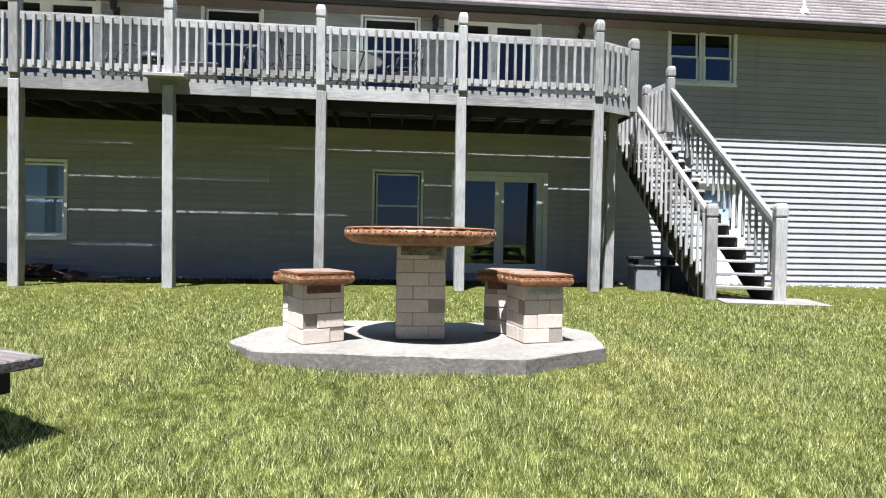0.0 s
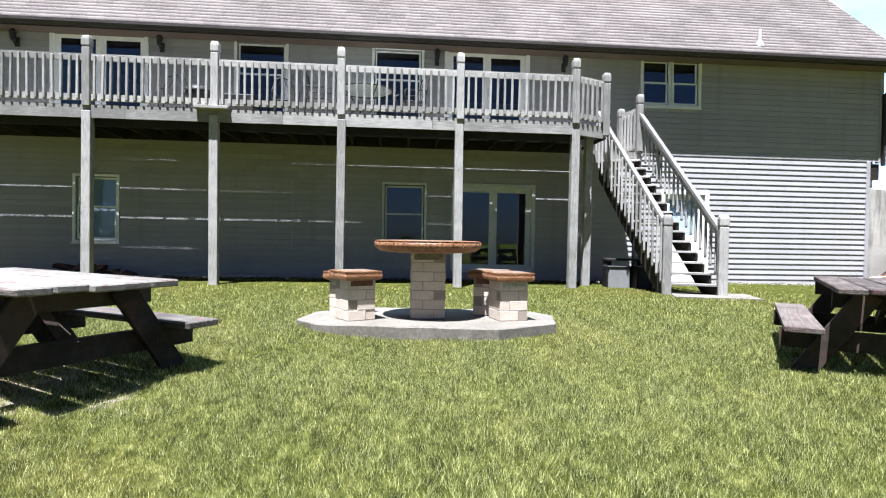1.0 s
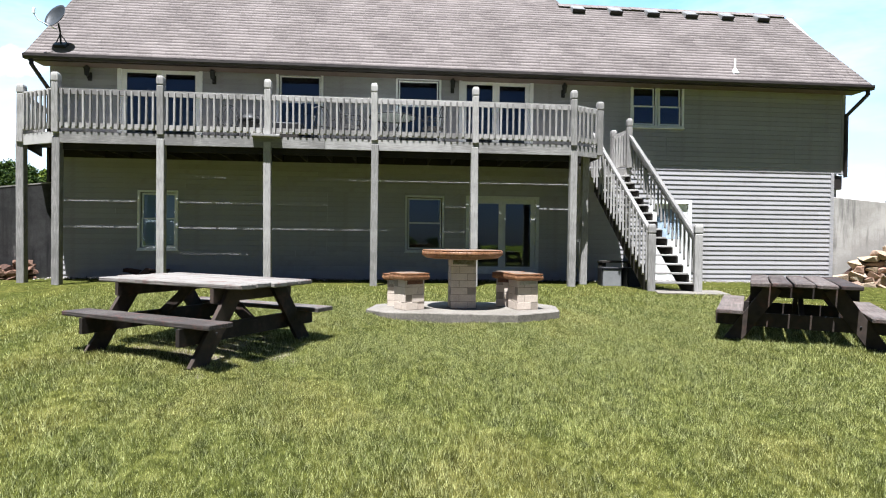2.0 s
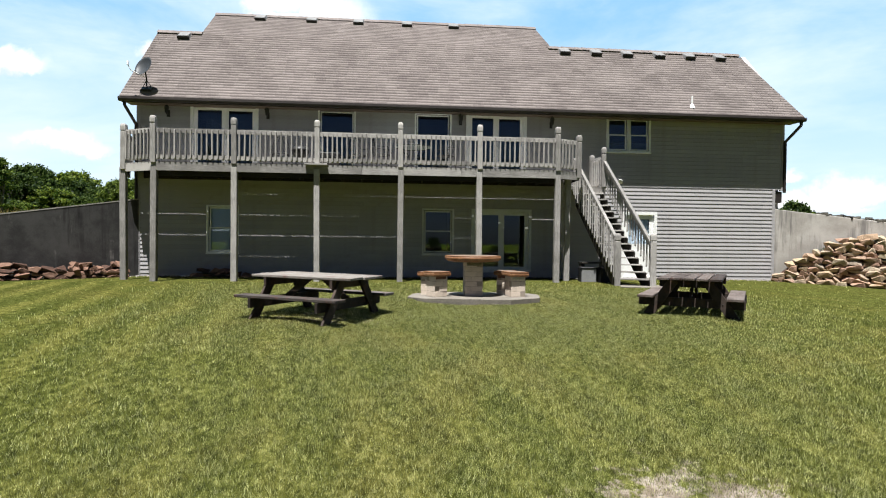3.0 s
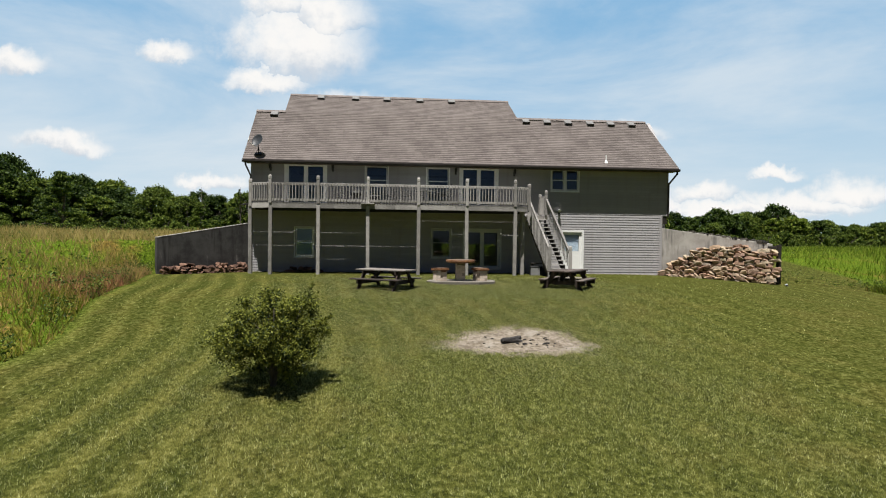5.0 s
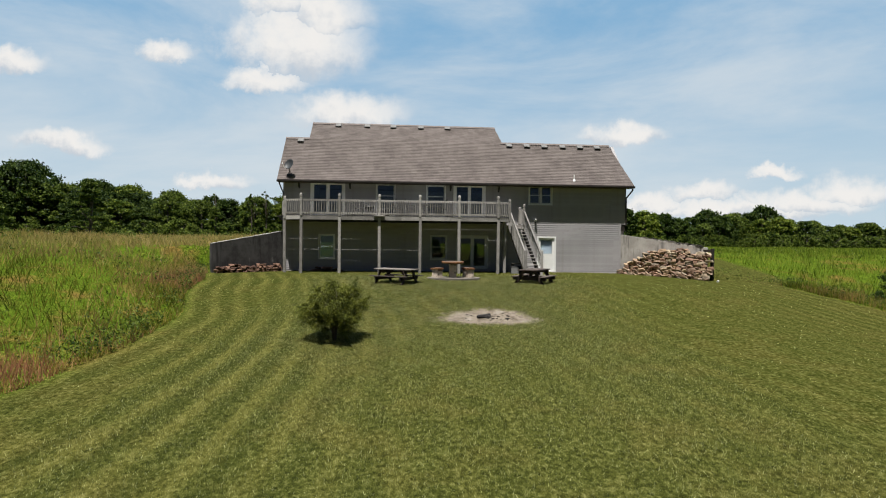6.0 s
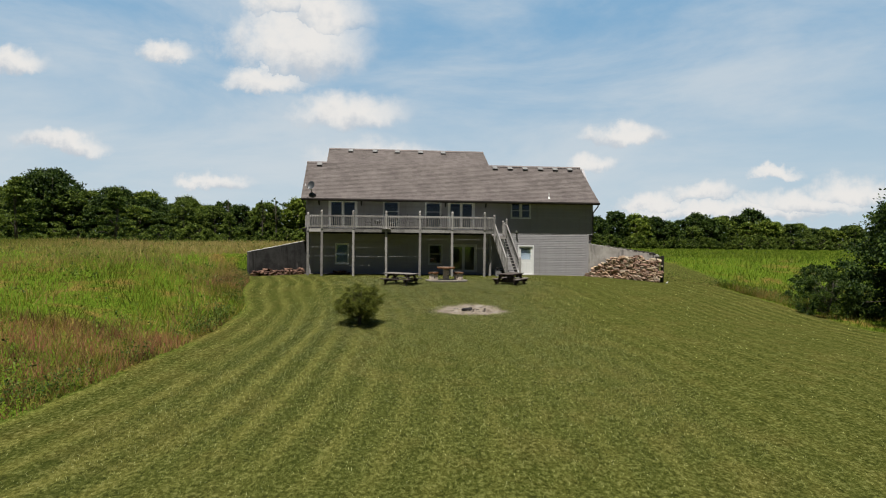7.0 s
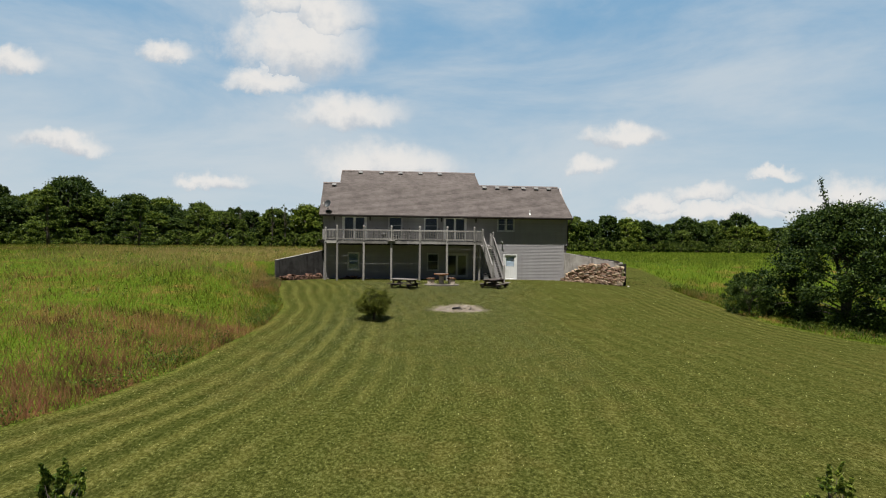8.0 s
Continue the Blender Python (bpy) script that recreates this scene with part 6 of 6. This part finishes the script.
plant(SIDE_SHRUB, 20.1, -1.2, 0.9, 0, "dense dark shrub below the large tree", "shrub", "shrubs at the meadow edge", name="shrub")
plant(SIDE_SHRUB, 21.6, 1.6, 0.9, 80, "dense dark shrub below the large tree", "shrub", "shrubs at the meadow edge", name="shrub")
plant(SIDE_SHRUB, 26.8, -7.2, 1.1, 160, "dense dark shrub below the large tree", "shrub", "shrubs at the meadow edge", name="shrub")

def belt_kinds(seed, leaves, size):
    """Five kinds of tree for a belt."""
    return [tree_kind(seed, 11, 0.3, 4.6, 210, leaves, size, "round", LEAF_TREE, 0.2), tree_kind(seed + 1, 12, 0.2, 3.8, 190, leaves, size, "tall", LEAF_DARK, 0.2),
            tree_kind(seed + 2, 10, 0.2, 4.8, 210, leaves, size, "round", LEAF_DARK, 0.2, 2), tree_kind(seed + 3, 11, 0.2, 3.8, 190, leaves, size * 0.9, "cone", LEAF_DARK, 0.18),
            tree_kind(seed + 4, 9.5, 0.2, 4.5, 190, leaves, size, "round", LEAF_LIGHT, 0.18, 2)]


NEAR_KINDS, FAR_KINDS = belt_kinds(20, 26000, 0.20), belt_kinds(40, 10000, 0.31)
SPARSE = tree_kind(25, 13, 5.0, 1.5, 16, 700, 0.2, "tall", LEAF_DARK, 0.14)
SCRUB = tree_kind(26, 3.2, 0.0, 2.6, 60, 7000, 0.16, "round", LEAF_TREE, 0.06, 4)
rng = random.Random(77)


def tree_line(kinds, xs, ys, heights, step, rows, label, group):
    """A belt of mixed trees along a line, with the heights given along it."""
    span = math.hypot(xs[1] - xs[0], ys[1] - ys[0])
    n = int(span / step)
    for r in range(rows):
        for i in range(n + 1):
            f = (i + rng.uniform(-0.3, 0.3)) / n
            x, y = xs[0] + (xs[1] - xs[0]) * f, ys[0] + (ys[1] - ys[0]) * f + r * 5.0 + rng.uniform(-1.5, 1.5)
            tall = float(np.interp(f, np.linspace(0, 1, len(heights)), heights)) * rng.uniform(0.72, 1.05) * (0.88 if r == 0 else 1.0)
            k = rng.choice((0, 1, 1, 2, 2, 3, 4)) if r else rng.choice((0, 0, 1, 2, 4, 4))
            kind = kinds[k]
            high = (11, 12, 10, 11, 9.5)[k]
            plant(kind, x, y, tall / high, rng.uniform(0, 360), label, "tree", group, rng.uniform(0.82, 1.12))


tree_line(NEAR_KINDS, (-135, -14), (62, 84), [13, 13, 14, 13, 13, 12.0, 13.5, 10.5, 8.3, 10.6, 10.5], 4.6, 3, "dark green broadleaf tree in the hedgerow wood", "trees beyond the left meadow")
tree_line(FAR_KINDS, (22, 190), (128, 150), [13, 13.5, 13, 14, 10.5, 13, 12, 10, 10.5, 9.5, 9.5], 6.2, 2, "dark green broadleaf tree in the far belt", "trees beyond the far field")
for x, y, sc in ((-62.0, 72, 1.05), (-24.5, 74, 0.82), (-27.2, 75, 0.78), (-33.5, 76, 0.78)):
    plant(SPARSE, x, y, sc, rng.uniform(0, 360), "thin half-bare tree standing above the wood", "tree", "thin trees in the wood")
for i in range(26):
    x = -118 + i * 4.1 + rng.uniform(-1.2, 1.2)
    plant(SCRUB, x, 57 + (x + 135) / 121 * 22 + rng.uniform(-2, 1), rng.uniform(0.6, 1.1), rng.uniform(0, 360), "low tangled scrub in front of the wood", "shrub", "scrub along the wood", name="shrub")
for i in range(44):
    x = 22 + i * 3.5 + rng.uniform(-1.5, 1.5)
    plant(SCRUB, x, 124 + (x - 22) / 168 * 22 + rng.uniform(-2, 1), rng.uniform(0.8, 1.5), rng.uniform(0, 360), "low tangled scrub in front of the far belt", "shrub", "scrub along the far belt", name="shrub")
CEDAR = tree_kind(28, 10, 0.1, 4.4, 120, 22000, 0.13, "cone", LEAF_TREE, 0.2)
for x, y, sc in ((-57.5, 56, 1.0), (-44.8, 58, 0.88), (-68.5, 55, 0.8), (-30.5, 66, 0.55)):
    plant(CEDAR, x, y, sc, rng.uniform(0, 360), "broad cedar with layered drooping branches before the wood", "tree", "cedars before the wood")
for i in range(40):
    plant(FAR_KINDS[i % 5], -150 + i * 7.6 + rng.uniform(-2, 2), -138 + rng.uniform(-6, 6), rng.uniform(0.55, 0.75), rng.uniform(0, 360), "dark green broadleaf tree below the falling lawn", "tree", "trees beyond the foot of the lawn")
for x, y, sc in ((13.3, 10.7, 0.52), (14.2, 10.2, 0.6), (15.0, 9.8, 0.5)):
    plant(SIDE_SHRUB, x, y, sc, rng.uniform(0, 360), "low scrubby shrub behind the pale wing wall", "shrub", "scrub behind the wing wall", name="shrub")
FIR = tree_kind(27, 4.2, 0.2, 1.9, 46, 3000, 0.12, "cone", LEAF_LIGHT, 0.06)
plant(FIR, -71, 40, 0.95, 0, "young spreading conifer alone in the meadow", "tree")


# ---------------------------------------------------------------- grass
def blades(gen, x, y, high, wide, lean):
    """One narrow three-cornered blade at each place; gives points and faces."""
    n = len(x)
    z = land(x, y)
    a = gen.uniform(0, math.tau, n)
    la = gen.uniform(0, math.tau, n)
    h = high * gen.uniform(0.55, 1.25, n)
    d = lean * h * gen.uniform(0.2, 1.0, n)
    dx, dy = np.cos(a) * wide / 2, np.sin(a) * wide / 2
    v = np.stack([np.stack([x - dx, y - dy, z - 0.01], -1), np.stack([x + dx, y + dy, z - 0.01], -1), np.stack([x + np.cos(la) * d, y + np.sin(la) * d, z + h], -1)], axis=1)
    return v.reshape(-1, 3), np.arange(n * 3).reshape(-1, 3)


def in_slab(x, y):
    return ((np.abs(x - 0.32) < 1.16) & (y > 3.55) & (y < 4.7)) | ((x > 0.1) & (x < 1.3) & (y > 3.42) & (y < 3.7))


def near_view(x, y):
    """How near the walk comes to a place on the lawn while it is in sight."""
    ahead = np.interp(y, [-34, -20, -10, -5, -2, 0, 1.5, 3, 6, 10.2], [13, 9, 6, 4.2, 3.0, 2.5, 2.3, 3.0, 6, 10])
    return np.maximum(ahead, np.abs(x - np.interp(y, [-34, -6, 0], [-2.9, -1.2, 0.1])) / 0.8)


gen = np.random.default_rng(5)
cx, cy = np.meshgrid(np.arange(-17.0, 30.0, 0.1), np.arange(-34.0, 10.3, 0.1))
cx, cy = cx.ravel(), cy.ravel()
share_of = near_view(cx, cy) ** -2.3 * np.clip((9.0 - near_view(cx, cy)) / 5.0, 0.015, 1.0) * (cx > lawn_left(cy)) * (cx < lawn_right(cy))
pick = np.repeat(np.arange(len(cx)), gen.poisson(share_of / share_of.sum() * 1450000))
x, y = cx[pick] + gen.uniform(0, 0.1, len(pick)), cy[pick] + gen.uniform(0, 0.1, len(pick))
keep = (x > lawn_left(y) + 0.05) & (x < lawn_right(y) - 0.05) & (y < 10.3 - 0.6 * gen.uniform(0, 1, len(x)) ** 2) & ~in_slab(x, y) & (pit_reach(x, y) > gen.uniform(0.75, 1.15, len(x))) & (worn_patch(x, y) < gen.uniform(0.1, 1.9, len(x)))
keep &= ~((x > 4.6) & (x < 6.1) & (y > 7.0) & (y < 8.1))
x, y = x[keep], y[keep]
size = near_view(x, y) / 2.4
tuft = 1 + 0.2 * np.sin(x * 2.3 + 2 * np.sin(y * 1.1)) * np.sin(y * 3.1 + x) + 0.25 * np.sin(x * 9.1 + y * 3) * np.sin(y * 7.7)
v, f = blades(gen, x, y, 0.029 * tuft * size ** 0.2, 0.0030 * size ** 0.95, 1.05)
lawn = sheet("lawn_grass", v, f, blade_material())
mow = np.repeat((x - lawn_left(y)) / (lawn_right(y) - lawn_left(y)) * 35.0, 3)
lawn.attributes.new("mow", "FLOAT", "POINT").data.foreach_set("value", mow.astype(np.float32))
tagged(new("lawn_grass", lawn), "short mown grass with dry patches and mowing lines", "grass", kind="stuff")

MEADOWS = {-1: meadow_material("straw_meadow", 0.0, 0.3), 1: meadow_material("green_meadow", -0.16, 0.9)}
for name, n, x0, x1, side in (("meadow_grass", 205000, -95, -8.5, -1), ("meadow_grass", 130000, 11.8, 120, 1)):
    u = gen.uniform(0, 1, n)
    y = -46 + 162 * u ** 1.6
    edge = lawn_left(y) if side < 0 else lawn_right(y)
    reach = np.interp(y, [-34, 0, 116], [26, 50, 120])
    x = edge + side * (0.1 + reach * gen.uniform(0, 1, n) ** 1.5)
    if side > 0:
        keep = ~((y > 7.0) & (y < 16) & (x < 19.8))
    else:
        keep = ~((y > 8.3) & (y < 19) & (x > -9.6))
    keep &= ~((y > 11) & (y < 19.2) & (x > -9.3) & (x < 12))
    x, y = x[keep], y[keep]
    far = np.hypot(x + 3, y + 35)
    tall = 0.34 + 0.14 * np.sin(x * 0.31 + 1.0) * np.sin(y * 0.23) + 0.12 * np.sin(x * 1.3) * np.sin(y * 1.1)
    tall = tall * np.clip(0.45 + np.abs(x - (lawn_left(y) if side < 0 else lawn_right(y))) / 1.6, 0.45, 1.0)
    v, f = blades(gen, x, y, tall * 1.1, 0.006 + 0.00065 * far, 0.8)
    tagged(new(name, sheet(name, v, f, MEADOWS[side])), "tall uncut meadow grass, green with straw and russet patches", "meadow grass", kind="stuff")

# dry russet and straw grass in bands beside the mown edges
y = np.concatenate([-34 + 25 * gen.uniform(0, 1, 26000), gen.uniform(-8, 7, 9000), gen.uniform(-2, 8, 5000)])
off = np.concatenate([0.15 + np.abs(gen.normal(0, 5.0, 26000)), 0.15 + np.abs(gen.normal(0, 1.3, 9000)), 0.15 + np.abs(gen.normal(0, 0.8, 5000))])
x = np.where(np.arange(len(y)) < 26000, lawn_left(y) - off, np.where(np.arange(len(y)) < 35000, lawn_right(y) + off, lawn_left(y) - off))
patch = np.sin(x * 0.45 + 1.3) + np.sin(y * 0.5 + 0.7 * np.sin(x * 0.6)) + gen.normal(0, 0.7, len(x))
x, y = x[patch > -0.1], y[patch > -0.1]
v, f = blades(gen, x, y, 0.42, 0.012 + 0.0004 * np.hypot(x + 3, y + 35), 0.7)
tagged(new("dry_grass", sheet("dry_grass", v, f, meadow_material("dry_russet_grass", 0.04, 0.0))), "dry straw and russet grass beside the mown lawn", "dry grass", kind="stuff")

# taller weeds along the mown edges
n = 16000
y = gen.uniform(-30, 9, n)
left = gen.uniform(0, 1, n) < 0.45
x = np.where(left, lawn_left(y) - np.abs(gen.normal(0, 0.5, n)) - 0.1, lawn_right(y) + np.abs(gen.normal(0, 0.8, n)) + 0.1)
clump = np.sin(y * 2.1) + np.sin(y * 0.83 + 1) + gen.normal(0, 0.6, n)
x, y = x[clump > 0], y[clump > 0]
v, f = leaf_cards(gen, np.stack([x, y, land(x, y) + gen.uniform(0.05, 0.5, len(x))], -1), [(0.06, 0.06, 0.06)] * len(x), [3] * len(x), 0.032)
tagged(new("edge_weeds", sheet("edge_weeds", v, f, LEAF_TREE)), "leafy green weeds along the edge of the mowing", "weeds", kind="stuff")

# leafy weeds in clumps through the meadow
n = 9000
y = -30 + 70 * gen.uniform(0, 1, n) ** 1.3
left = gen.uniform(0, 1, n) < 0.62
x = np.where(left, lawn_left(y) - 0.5 - 34 * gen.uniform(0, 1, n) ** 1.4, lawn_right(y) + 0.6 + 30 * gen.uniform(0, 1, n) ** 1.4)
clump = np.sin(x * 0.9 + 2 * np.sin(y * 0.4)) + np.sin(y * 1.3 + x * 0.5) + gen.normal(0, 0.5, n)
keep = (clump > 0.7) & ~((y > 6.0) & (y < 20) & (x > -13.5) & (x < 19))
x, y = x[keep], y[keep]
v, f = leaf_cards(gen, np.stack([x, y, land(x, y) + gen.uniform(0.15, 0.5, len(x))], -1), [(0.16, 0.16, 0.16)] * len(x), [7] * len(x), 0.05)
tagged(new("meadow_weeds", sheet("meadow_weeds", v, f, LEAF_TREE)), "leafy dark green weeds in clumps among the meadow grass", "weeds", kind="stuff")
